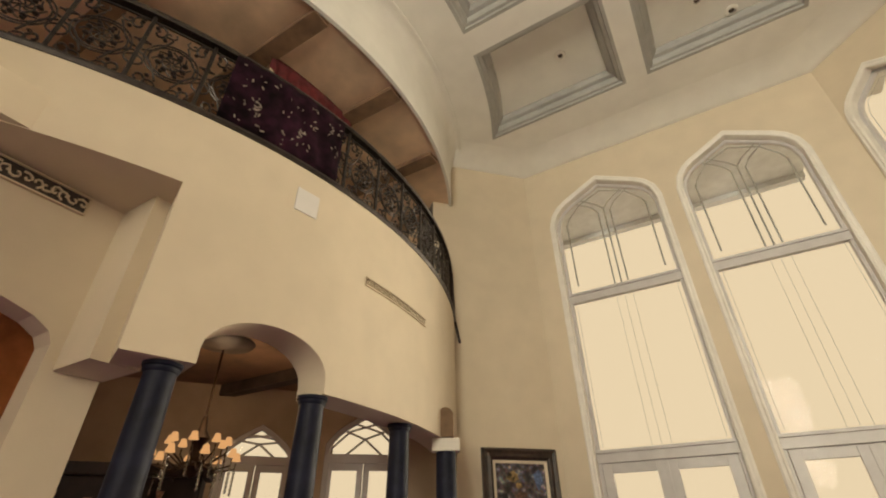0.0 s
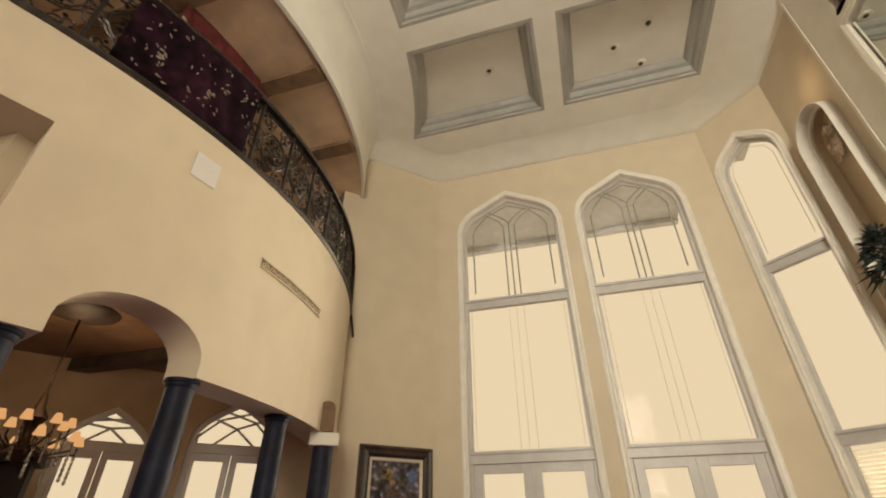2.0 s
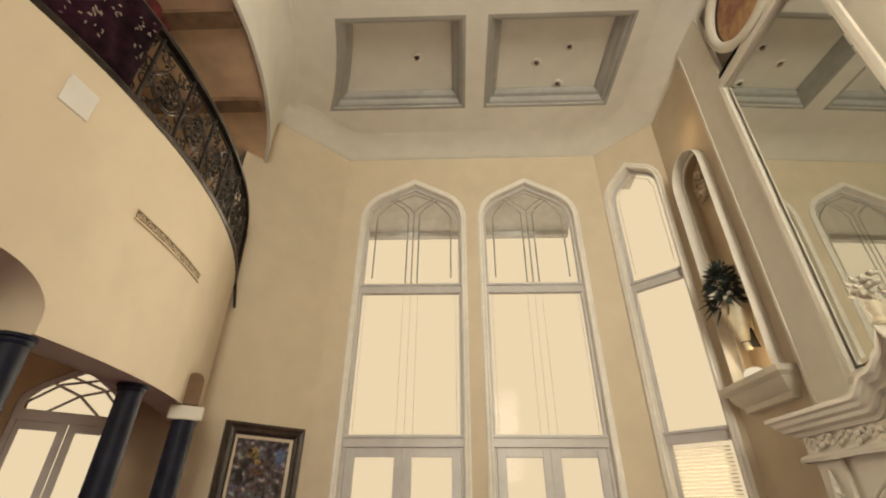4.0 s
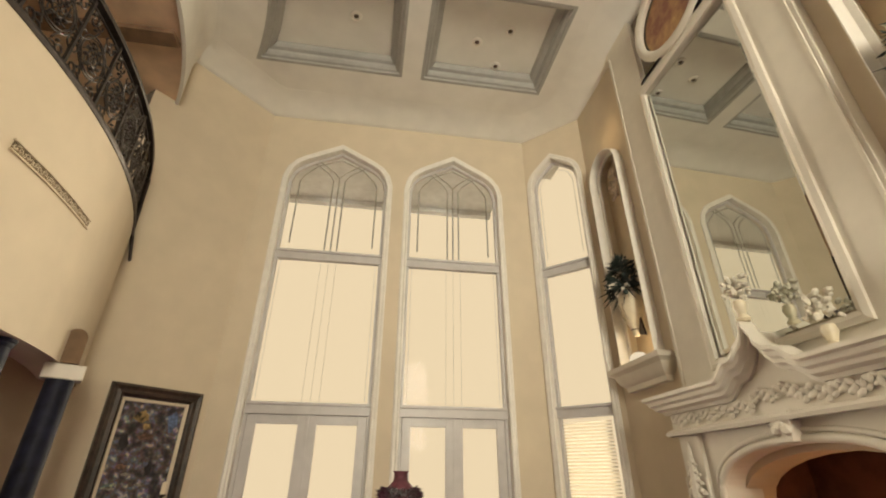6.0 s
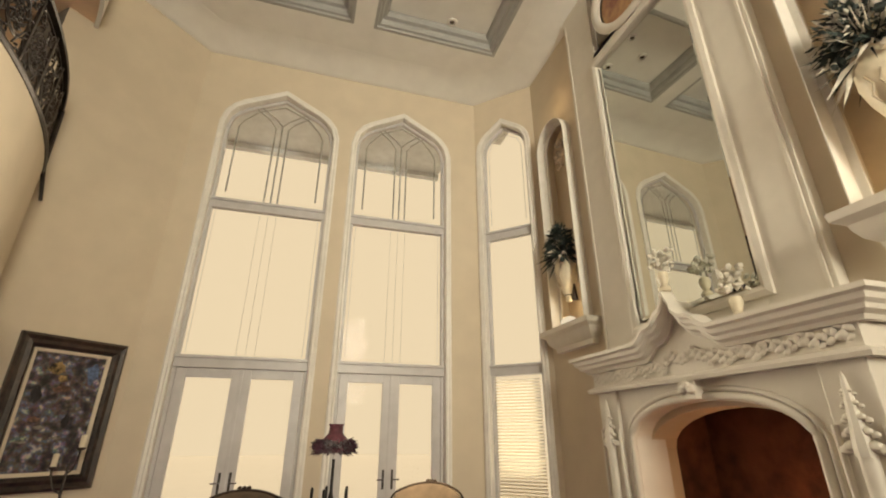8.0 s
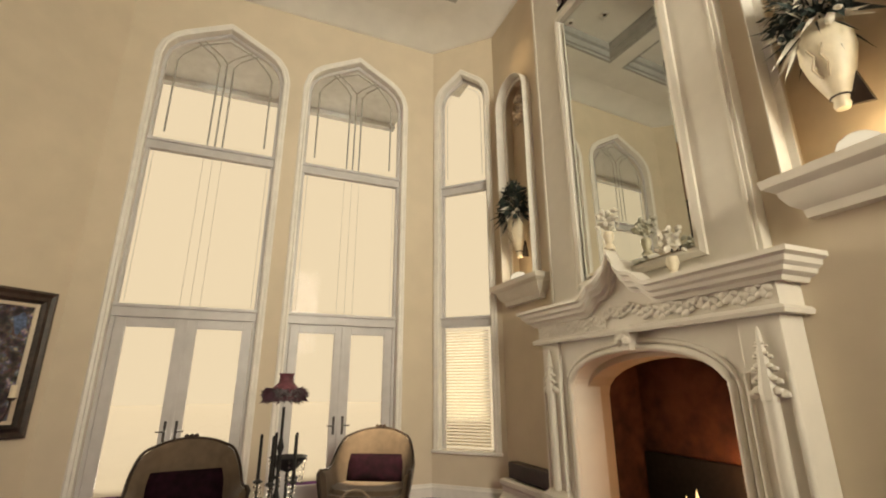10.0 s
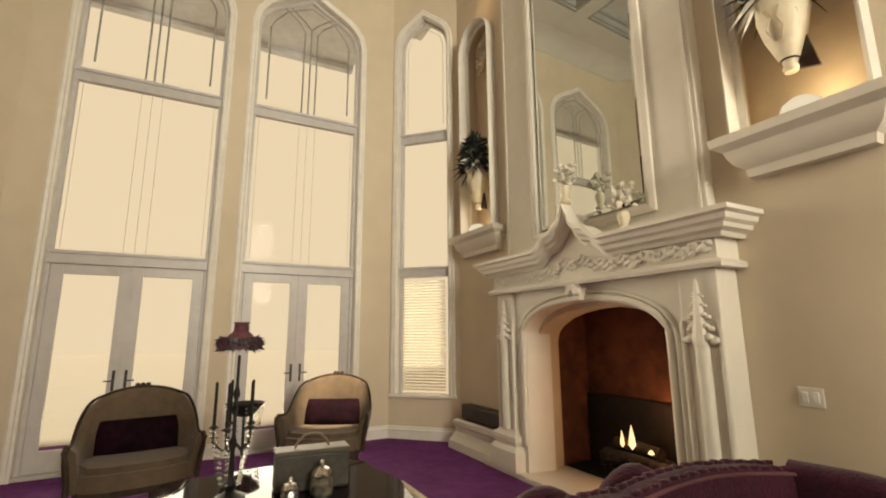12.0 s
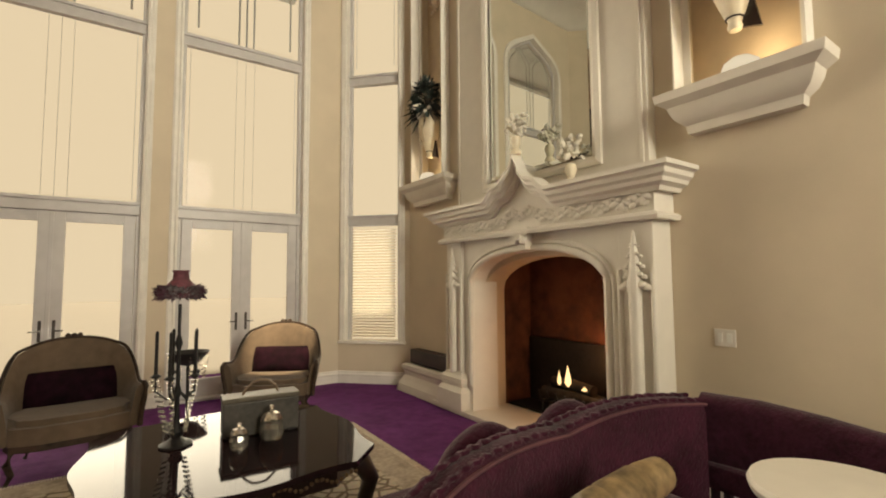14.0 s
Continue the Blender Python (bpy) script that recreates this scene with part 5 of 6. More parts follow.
cols = {"amber_paint": (0.30, 0.20, 0.08), "blue_paint": (0.08, 0.12, 0.22), "rose_paint": (0.13, 0.07, 0.05), "pale_paint": (0.20, 0.18, 0.15), "black_paint": (0.012, 0.012, 0.016)}
spots = (("amber_paint", 0.42, 2.24, 0.10, 0.07), ("amber_paint", 0.50, 2.13, 0.05, 0.04), ("blue_paint", 0.78, 2.22, 0.07, 0.12), ("rose_paint", 0.52, 2.02, 0.10, 0.05), ("pale_paint", 0.74, 1.82, 0.03, 0.03), ("pale_paint", 0.42, 1.62, 0.05, 0.02), ("pale_paint", 0.60, 1.52, 0.06, 0.02), ("rose_paint", 0.35, 1.70, 0.06, 0.03), ("black_paint", 0.30, 1.95, 0.05, 0.09), ("black_paint", 0.64, 1.68, 0.04, 0.08), ("pale_paint", 0.30, 1.48, 0.07, 0.015))
for nm, u, z, a, h in spots:
    b = bmesh.new()
    k = 14
    front = [(u + a * math.cos(2 * math.pi * i / k) * rnd.uniform(0.6, 1.2), 0, z + h * math.sin(2 * math.pi * i / k) * rnd.uniform(0.6, 1.2)) for i in range(k)]
    sheet(b, front, -0.0222, -0.0202)
    mat = bpy.data.materials.get(nm) or material(nm, cols[nm], 0.5, var=0.5, scale=30)
    part("paint_patch", b, mat, pic, "patch of thick paint")

# candle sconce beside the painting
x, y = pr.x + 0.0, pr.y - 0.03
BRASS = material("dark_brass", (0.10, 0.06, 0.03), 0.4, metal=0.8, var=0.2)
WAX = material("candle_wax", (0.75, 0.66, 0.50), 0.5, var=0.04)
fs = thing("candle_stand", "tall dark iron candle stand with two cream candles", "candle stand", pose(-2.20, 6.05, 0))
part("base", lathe(bmesh.new(), [(0.14, 0.0), (0.14, 0.02), (0.05, 0.05), (0.015, 0.08)], 14), IRON, fs, smooth=50)
part("pole", tube(bmesh.new(), [(0, 0, 0.05), (0, 0, 1.28)], 0.013, 8), IRON, fs)
for px_, pz in ((-0.13, 1.22), (0.07, 1.40)):
    arm = part("arm", tube(bmesh.new(), [(0, 0, pz - 0.22), (px_ * 0.6, 0, pz - 0.18), (px_, 0, pz - 0.06), (px_, 0, pz)], 0.009, 6), IRON, fs)
    part("cup", lathe(bmesh.new(), [(0.02, pz), (0.045, pz + 0.02), (0.04, pz + 0.03), (0.0, pz + 0.03)], 10, Matrix.Translation((px_, 0, 0))), IRON, arm)
    part("candle", lathe(bmesh.new(), [(0.026, pz + 0.03), (0.026, pz + 0.15), (0.0, pz + 0.155)], 10, Matrix.Translation((px_, 0, 0))), WAX, arm, "cream pillar candle")

# ---------------------------------------------------------------- ceiling spots and blind
CHROME = material("chrome_ring", (0.85, 0.83, 0.78), 0.35, metal=0.5, var=0.0)
LENS = material("spot_inside", (0.10, 0.08, 0.06), 0.5, var=0.1)
SPOT_Z = CEIL + 0.238
for x, y in ((-0.62, 4.75), (1.32, 4.90), (1.80, 4.62), (1.74, 5.32), (-0.62, 2.7), (1.32, 2.7), (1.8, 3.1), (-0.62, 0.6), (1.5, 0.6)):
    sp = thing("recessed_spot", "small chrome recessed spotlight in a ceiling coffer", "spotlight", pose(x, y, SPOT_Z), "ceiling spotlights")
    part("ring", lathe(bmesh.new(), [(0.045, -0.002), (0.05, -0.03), (0.078, -0.024), (0.088, -0.001)], 18), CHROME, sp, smooth=50)
    part("bulb", lathe(bmesh.new(), [(0.0, -0.03), (0.022, -0.028), (0.036, -0.012), (0.038, -0.001)], 14), LENS, sp, smooth=60)
m3 = frame_of(RIGHT, BEND)
bl = thing("window_blind", "white slatted blind lowered over the slim window", "blind", m3)
SLAT = material("blind_slat", (0.80, 0.74, 0.62), 0.6, var=0.03)
SLAT_T = SLAT.node_tree
tl = SLAT_T.nodes.new("ShaderNodeBsdfTranslucent")
tl.inputs[0].default_value = (0.96, 0.92, 0.82, 1)
mxs = SLAT_T.nodes.new("ShaderNodeMixShader")
mxs.inputs[0].default_value = 0.8
SLAT_T.links.new(SLAT_T.nodes["Principled BSDF"].outputs[0], mxs.inputs[1])
SLAT_T.links.new(tl.outputs[0], mxs.inputs[2])
SLAT_T.links.new(mxs.outputs[0], SLAT_T.nodes["Material Output"].inputs[0])
slat_me = None
for k in range(38):
    z = 0.70 + k * 0.044
    if slat_me is None:
        b = bmesh.new()
        box(b, (0.20, -0.02, -0.0015), (0.89, 0.02, 0.0015))
        ob = part("slat", b, SLAT, bl)
        slat_me = ob.data
    else:
        ob = new("slat", slat_me)
        ob.parent = bl
    ob.matrix_basis = Matrix.Translation((0, 0.085, z)) @ Matrix.Rotation(radians(28), 4, "X")

# ---------------------------------------------------------------- rug
FRINGE = material("rug_fringe", (0.62, 0.55, 0.44), 0.95, var=0.1, scale=40)
rm = bpy.data.materials.new("patterned_rug")
rm.use_nodes = True
n, l = rm.node_tree.nodes, rm.node_tree.links
tc, vor, noi = n.new("ShaderNodeTexCoord"), n.new("ShaderNodeTexVoronoi"), n.new("ShaderNodeTexNoise")
vor.feature = "DISTANCE_TO_EDGE"
vor.inputs["Scale"].default_value, noi.inputs["Scale"].default_value, noi.inputs["Detail"].default_value = 9, 30, 5
rp = n.new("ShaderNodeValToRGB")
rp.color_ramp.elements[0].position, rp.color_ramp.elements[0].color = 0.06, (0.20, 0.15, 0.10, 1)
rp.color_ramp.elements[1].position, rp.color_ramp.elements[1].color = 0.12, (0.56, 0.48, 0.36, 1)
mx = n.new("ShaderNodeMix")
mx.data_type, mx.blend_type = "RGBA", "MULTIPLY"
mx.inputs[0].default_value = 0.35
l.new(tc.outputs["Object"], vor.inputs["Vector"])
l.new(tc.outputs["Object"], noi.inputs["Vector"])
l.new(vor.outputs["Distance"], rp.inputs[0])
l.new(rp.outputs[0], mx.inputs[6])
l.new(noi.outputs["Color"], mx.inputs[7])
l.new(mx.outputs[2], n["Principled BSDF"].inputs["Base Color"])
n["Principled BSDF"].inputs["Roughness"].default_value = 0.95
rug = thing("rug", "cream patterned rug with a plain border and fringe", "rug")
RX0, RX1, RY0, RY1 = -0.9, 1.98, 1.75, 4.75
part("field", box(bmesh.new(), (RX0 + 0.28, RY0 + 0.28, 0.0), (RX1 - 0.28, RY1 - 0.28, 0.014)), rm, rug, "scrolled cream field")
b = bmesh.new()
for a_, c_ in (((RX0, RY0), (RX1, RY0 + 0.28)), ((RX0, RY1 - 0.28), (RX1, RY1)), ((RX0, RY0 + 0.28), (RX0 + 0.28, RY1 - 0.28)), ((RX1 - 0.28, RY0 + 0.28), (RX1, RY1 - 0.28))):
    box(b, (*a_, 0.0), (*c_, 0.012))
part("border", b, material("rug_border", (0.42, 0.35, 0.27), 0.95, var=0.15, scale=30, bump=0.3, bump_scale=200), rug, "plain taupe border")
b = bmesh.new()
rnd = random.Random(8)
for k in range(150):
    y = RY0 + (RY1 - RY0) * k / 149
    tube(b, [(RX1 - 0.005, y, 0.010), (RX1 + 0.03, y + rnd.uniform(-0.01, 0.01), 0.012), (RX1 + 0.06, y + rnd.uniform(-0.02, 0.02), 0.006)], 0.007, 4)
for k in range(150):
    x = RX0 + (RX1 - RX0) * k / 149
    tube(b, [(x, RY1 - 0.005, 0.010), (x, RY1 + 0.05, 0.008)], 0.007, 4)
tagged(part("fringe", b, FRINGE, rug, "cream knotted fringe"), kind="stuff")

# ---------------------------------------------------------------- coffee table
tab = thing("coffee_table", "large dark polished wood coffee table with carved apron", "coffee table")
TX0, TX1, TY0, TY1, TZ = -0.22, 1.36, 2.58, 4.14, 0.48
GLOSS = material("polished_wood", (0.016, 0.008, 0.007), 0.045, var=0.4, scale=7, spec=0.16)


gn, gl_ = GLOSS.node_tree.nodes, GLOSS.node_tree.links
wax, blend_ = gn.new("ShaderNodeBsdfDiffuse"), gn.new("ShaderNodeMixShader")
wax.inputs[0].default_value, blend_.inputs[0].default_value = (0.016, 0.010, 0.012, 1), 0.45
gl_.new(gn["Principled BSDF"].outputs[0], blend_.inputs[1])
gl_.new(wax.outputs[0], blend_.inputs[2])
gl_.new(blend_.outputs[0], gn["Material Output"].inputs[0])


def serpentine(x0, x1, y0, y1, amp, n=14, corner=0.22):
    """A plan outline with waved sides and softened corners."""
    pts = []
    for (ax, ay), (bx_, by_), (nx, ny) in (((x0, y0), (x1, y0), (0, -1)), ((x1, y0), (x1, y1), (1, 0)), ((x1, y1), (x0, y1), (0, 1)), ((x0, y1), (x0, y0), (-1, 0))):
        L_ = math.hypot(bx_ - ax, by_ - ay)
        for i in range(n + 1):
            t = corner / L_ + (1 - 2 * corner / L_) * i / n
            o = amp * (math.cos(2 * math.pi * t * 2) * 0.5 - 0.5 + 0.9 * math.sin(math.pi * t))
            pts.append((ax + (bx_ - ax) * t + nx * o, ay + (by_ - ay) * t + ny * o))
    return pts


b = bmesh.new()
prism(b, serpentine(TX0, TX1, TY0, TY1, 0.05), TZ - 0.035, TZ)
part("tabletop", b, GLOSS, tab)
b = bmesh.new()
prism(b, serpentine(TX0 + 0.03, TX1 - 0.03, TY0 + 0.03, TY1 - 0.03, 0.04), TZ - 0.05, TZ - 0.036)
part("top_moulding", b, WOOD, tab)
b = bmesh.new()
ap = serpentine(TX0 + 0.09, TX1 - 0.09, TY0 + 0.09, TY1 - 0.09, 0.03)
prism(b, ap, TZ - 0.16, TZ - 0.05)
part("apron", b, WOOD, tab)
b = bmesh.new()
for k in range(40):
    for x, y in ((TX0 + 0.2 + (TX1 - TX0 - 0.4) * k / 39, TY0 + 0.075), (TX1 - 0.075, TY0 + 0.2 + (TY1 - TY0 - 0.4) * k / 39)):
        bmesh.ops.create_icosphere(b, subdivisions=1, radius=0.014, matrix=Matrix.Translation((x, y - 0.0, TZ - 0.10 - 0.018 * math.cos(k * 0.9))))
tagged(part("carving", b, material("worn_gilt", (0.10, 0.065, 0.035), 0.45, metal=0.3, var=0.4), tab, "beaded carving along the apron"), kind="stuff")
for x, sx in ((TX0 + 0.14, -1), (TX1 - 0.14, 1)):
    for y, sy in ((TY0 + 0.14, -1), (TY1 - 0.14, 1)):
        pts = [(x, y, TZ - 0.06), (x + sx * 0.045, y + sy * 0.045, TZ - 0.16), (x + sx * 0.02, y + sy * 0.02, TZ - 0.28), (x - sx * 0.005, y - sy * 0.005, 0.08), (x + sx * 0.04, y + sy * 0.04, 0.035)]
        part("leg", tube(bmesh.new(), pts, 0.062, 10, 0.034), WOOD, tab, smooth=50)

# lamp with candle arms and a feathered shade
lm = thing("table_lamp", "crystal candelabra lamp with a plum feather shade", "lamp", pose(0.27, 3.52, TZ))
FEATHER = material("plum_feather", (0.055, 0.010, 0.025), 0.95, var=0.5, scale=40, sheen=0.5)
SILK = material("rose_silk", (0.13, 0.035, 0.05), 0.7, var=0.25, scale=30)
part("base", lathe(bmesh.new(), [(0.0, 0.0), (0.095, 0.0), (0.10, 0.012), (0.06, 0.03), (0.03, 0.05), (0.045, 0.09), (0.02, 0.12), (0.018, 0.16)], 20), BLACK, lm, smooth=50)
part("stem", lathe(bmesh.new(), [(0.018, 0.15), (0.014, 0.3), (0.026, 0.34), (0.012, 0.40), (0.012, 0.62), (0.024, 0.66), (0.010, 0.72), (0.010, 0.92)], 12), BLACK, lm, smooth=50)
for k in range(5):
    a = 2 * math.pi * k / 5 + 0.5
    ca, sa, r = math.cos(a), math.sin(a), 0.125
    arm = part("arm", tube(bmesh.new(), [(0, 0, 0.36), (r * 0.5 * ca, r * 0.5 * sa, 0.30), (r * ca, r * sa, 0.36), (r * ca, r * sa, 0.44)], 0.007, 6), BLACK, lm)
    part("drip_pan", lathe(bmesh.new(), [(0.01, 0.44), (0.034, 0.452), (0.03, 0.458), (0.012, 0.47), (0.0, 0.47)], 12, Matrix.Translation((r * ca, r * sa, 0))), BLACK, arm)
    part("candle", lathe(bmesh.new(), [(0.011, 0.47), (0.010, 0.74), (0.0, 0.75)], 8, Matrix.Translation((r * ca, r * sa, 0))), BLACK, arm, "slim black candle")
    b = bmesh.new()
    for q_ in range(11):
        z = 0.42 - 0.032 * q_
        for o_ in (0.85, 1.0, 1.15):
            bmesh.ops.create_icosphere(b, subdivisions=1, radius=0.009, matrix=Matrix.Translation((r * ca * (1 - 0.05 * q_) * o_, r * sa * (1 - 0.05 * q_) * o_, z + 0.02 * (o_ - 1))))
    tagged(part("crystal_drop", b, CRYSTAL, arm, "string of clear crystal beads"), kind="stuff")
sh = part("shade", lathe(bmesh.new(), [(0.125, 0.965), (0.085, 1.05), (0.050, 1.085), (0.045, 1.13), (0.055, 1.145), (0.0, 1.145)], 20), SILK, lm, "rose silk shade", smooth=40)
b = bmesh.new()
rnd = random.Random(6)
for k in range(900):
    a = rnd.uniform(0, 2 * math.pi)
    r0, z0 = rnd.uniform(0.085, 0.125), rnd.uniform(0.965, 1.04)
    p0 = Vector((r0 * math.cos(a), r0 * math.sin(a), z0))
    p1 = Vector(((r0 + rnd.uniform(0.02, 0.055)) * math.cos(a + rnd.uniform(-0.15, 0.15)), (r0 + rnd.uniform(0.02, 0.055)) * math.sin(a), z0 + rnd.uniform(-0.04, 0.025)))
    t = Vector((-math.sin(a), math.cos(a), rnd.uniform(-0.6, 0.6))) * 0.008
    vs = [b.verts.new(q_) for q_ in (p0 - t, p0 + t, p1)]
    b.faces.new(vs)
    vs = [b.verts.new(q_) for q_ in (p0 + Vector((0, 0, 0.008)), p0 - Vector((0, 0, 0.008)), p1)]
    b.faces.new(vs)
tagged(part("feather_trim", b, FEATHER, lm, "fluffy plum feather trim"), kind="stuff")

# small dark bowl stand behind the lamp
st = thing("bowl_stand", "dark metal stand with a shallow bowl and hanging beads", "stand", pose(0.47, 5.05, 0))
part("pole", lathe(bmesh.new(), [(0.13, 0.0), (0.13, 0.02), (0.03, 0.05), (0.015, 0.1), (0.015, 0.76)], 12), BLACK, st, smooth=50)
part("bowl", lathe(bmesh.new(), [(0.02, 0.74), (0.10, 0.77), (0.17, 0.86), (0.185, 0.875), (0.16, 0.865), (0.09, 0.79), (0.0, 0.78)], 20), BLACK, st, smooth=50)
b = bmesh.new()
for k in range(12):
    a = 2 * math.pi * k / 12
    for q_ in range(6):
        bmesh.ops.create_icosphere(b, subdivisions=1, radius=0.012, matrix=Matrix.Translation((0.17 * math.cos(a) * (1 - 0.03 * q_), 0.17 * math.sin(a) * (1 - 0.03 * q_), 0.84 - 0.04 * q_)))
tagged(part("bead_strings", b, CRYSTAL, st, "hanging clear beads"), kind="stuff")

# carrying case and glass jars on the table
cs = thing("carrying_case", "grey-green box case with a bent handle on the table", "case", pose(0.79, 3.50, TZ, 0, 0, -4))
CASE = material("case_cloth", (0.052, 0.047, 0.039), 0.6, var=0.2, scale=30)
part("body", box(bmesh.new(), (-0.25, -0.09, 0.005), (0.25, 0.09, 0.235), 0.012), CASE, cs)
part("lid", box(bmesh.new(), (-0.256, -0.096, 0.235), (0.256, 0.096, 0.268), 0.01), material("case_lid", (0.10, 0.085, 0.06), 0.7, var=0.15), cs, "paler lid")
part("handle", tube(bmesh.new(), [(-0.12, 0, 0.263), (-0.10, 0, 0.31), (-0.05, 0, 0.352), (0.0, 0, 0.36), (0.05, 0, 0.352), (0.10, 0, 0.31), (0.12, 0, 0.263)], 0.009, 8), material("handle_leather", (0.16, 0.11, 0.07), 0.5), cs, smooth=60)
for x in (-0.2, 0.2):
    part("corner_foot", box(bmesh.new(), (x - 0.03, -0.095, 0.0), (x + 0.03, 0.095, 0.02), 0.005), BLACK, cs)
SILVER = material("cut_glass_shine", (0.5, 0.47, 0.42), 0.15, metal=0.85, var=0.5, scale=60)
for x, y, s in ((0.60, 3.22, 0.8), (0.82, 3.30, 1.1)):
    j = thing("glass_jar", "faceted glass jar with a domed lid and knob", "jar", pose(x, y, TZ) @ Matrix.Scale(s, 4), "glass jars on the table")
    part("body", lathe(bmesh.new(), [(0.0, 0.0), (0.06, 0.0), (0.07, 0.02), (0.075, 0.07), (0.06, 0.11), (0.056, 0.11), (0.065, 0.07), (0.06, 0.02)], 10), CRYSTAL, j)
    part("lid", lathe(bmesh.new(), [(0.068, 0.11), (0.07, 0.12), (0.05, 0.155), (0.012, 0.17), (0.02, 0.185), (0.012, 0.20), (0.0, 0.203)], 10), SILVER, j, "bright domed lid")
    part("foot", lathe(bmesh.new(), [(0.0, 0.002), (0.05, 0.003), (0.055, 0.03), (0.0, 0.05)], 10), SILVER, j)

# ---------------------------------------------------------------- barrel chairs
CLOTH = material("taupe_cloth", (0.108, 0.074, 0.047), 0.85, var=0.12, scale=12, bump=0.15, bump_scale=300, sheen=0.1)
PLUM = material("plum_velvet", (0.013, 0.003, 0.007), 0.9, var=0.35, scale=14, bump=0.15, bump_scale=250, spec=0.1)


def horseshoe(d, r, depth=0.86):
    """Plan place d degrees round the shell: a half round behind, then arms that run forward and splay a little."""
    side, over = (1 if d > 0 else -1), max(0.0, abs(d) - 80) / 38
    a = radians(min(abs(d), 80))
    return (side * (r * math.sin(a) + 0.02 * over), r * math.cos(a) * depth - 0.36 * over)


def chair_back(bm, r0, r1, zlo, ztop, n=30, span=118, depth=0.86):
    """An upholstered shell: a horseshoe in plan, open to -y, high behind and falling to the arms."""
    rings = []
    for i in range(n + 1):
        d = -span + 2 * span * i / n
        t = abs(-span + 2 * span * i / n) / span
        top = ztop(t)
        flare = 0.05
        prof = [(r0, zlo), (r0 + flare * 0.5, (zlo + top) / 2), (r0 + flare, top - 0.04), ((r0 + r1) / 2 + flare, top), (r1 + flare, top - 0.04), (r1 + flare * 0.5, (zlo + top) / 2), (r1 - 0.02, zlo)]
        rings.append([bm.verts.new((*horseshoe(d, r, depth), z)) for r, z in prof])
    for a_, b_ in zip(rings, rings[1:]):
        for k in range(len(a_)):
            m_ = (k + 1) % len(a_)
            bm.faces.new((a_[k], a_[m_], b_[m_], b_[k]))
    bm.faces.new(rings[0][::-1])
    bm.faces.new(rings[-1])


def top_line(t):
    if t < 0.38:
        return 1.02 - 0.07 * (t / 0.38) ** 2
    if t < 0.84:
        return 0.95 - 0.33 * (0.5 - 0.5 * math.cos(math.pi * (t - 0.38) / 0.46))
    return 0.62 + 0.02 * (t - 0.84) / 0.16


RIM = material("chair_walnut", (0.035, 0.022, 0.015), 0.6, var=0.3, scale=20, spec=0.25)
ch = thing("barrel_chair", "taupe upholstered barrel chair with dark wood rim and plum cushion", "armchair", pose(-0.40, 5.22, 0, 0, 0, 6), "barrel chairs by the windows")
b = bmesh.new()
chair_back(b, 0.37, 0.45, 0.28, top_line)
part("backrest", b, CLOTH, ch, smooth=60)
b = bmesh.new()
pts = []
for i in range(41):
    d_ = -118 + 236 * i / 40
    pts.append((*horseshoe(d_, 0.48), top_line(abs(d_) / 118) + 0.008))
tube(b, pts, 0.014, 8)
for s_ in (0, -1):
    x, y, z = pts[s_]
    tube(b, [(x, y, z), (x * 1.02, y - 0.05, z - 0.03), (x, y - 0.06, z - 0.10), (x * 0.95, y - 0.04, z - 0.28), (x * 0.94, y - 0.05, 0.28)], 0.022, 8)
for s_ in (-1, 0, 1):
    bmesh.ops.create_icosphere(b, subdivisions=2, radius=0.024, matrix=Matrix.Translation((0.045 * s_, 0.425, 1.045)))
part("wood_rim", b, RIM, ch, "carved dark wood rim", smooth=50)
b = bmesh.new()
seat = [horseshoe(-112 + 224 * i / 24, 0.405) for i in range(25)] + [(0.38, -0.36), (0.20, -0.43), (-0.20, -0.43), (-0.38, -0.36)]
prism(b, seat, 0.28, 0.47)
bmesh.ops.bevel(b, geom=[e for e in b.edges if abs(e.verts[0].co.z - e.verts[1].co.z) < 1e-5 and e.verts[0].co.z > 0.4], offset=0.05, segments=4, affect="EDGES")
part("seat", b, CLOTH, ch, smooth=60)
b = bmesh.new()
prism(b, [(x * 1.01, y * 1.01) for x, y in seat], 0.24, 0.29)
part("seat_rail", b, RIM, ch)
for x, y, lean in ((-0.36, -0.34, -1), (0.36, -0.34, -1), (-0.28, 0.24, 1), (0.28, 0.24, 1)):
    part("leg", tube(bmesh.new(), [(x, y, 0.26), (x * 1.08, y + 0.03 * lean, 0.16), (x * 1.0, y + 0.01 * lean, 0.07), (x * 1.08, y + 0.05 * lean, 0.012)], 0.032, 8, 0.017), RIM, ch, smooth=50)
b = bmesh.new()
vs = bmesh.ops.create_cube(b, size=1.0)["verts"]
bmesh.ops.subdivide_edges(b, edges=b.edges[:], cuts=5, use_grid_fill=True)
for v_ in b.verts:
    x, y, z = v_.co
    f_ = (1 - (2 * x) ** 4 * 0.35) * (1 - (2 * z) ** 4 * 0.35)
    v_.co = Vector((x * 0.66, y * 0.17 * max(0.12, (1 - (2 * x) ** 4) * (1 - (2 * z) ** 4)) + 0.19 + z * 0.10, 0.60 + z * 0.30))
part("cushion", b, PLUM, ch, "dark plum velvet lumbar cushion", smooth=70)
copy_thing(ch, pose(1.44, 5.58, 0, 0, 0, -28))
# lamp added to brighten the chair nearer the chimneypiece, from a ceiling spotlight's place
beam = new("chair_fill", bpy.data.lights.new("chair_fill", "SPOT"))
beam.data.energy, beam.data.color, beam.data.shadow_soft_size = 7000, (1.0, 0.80, 0.50), 0.04
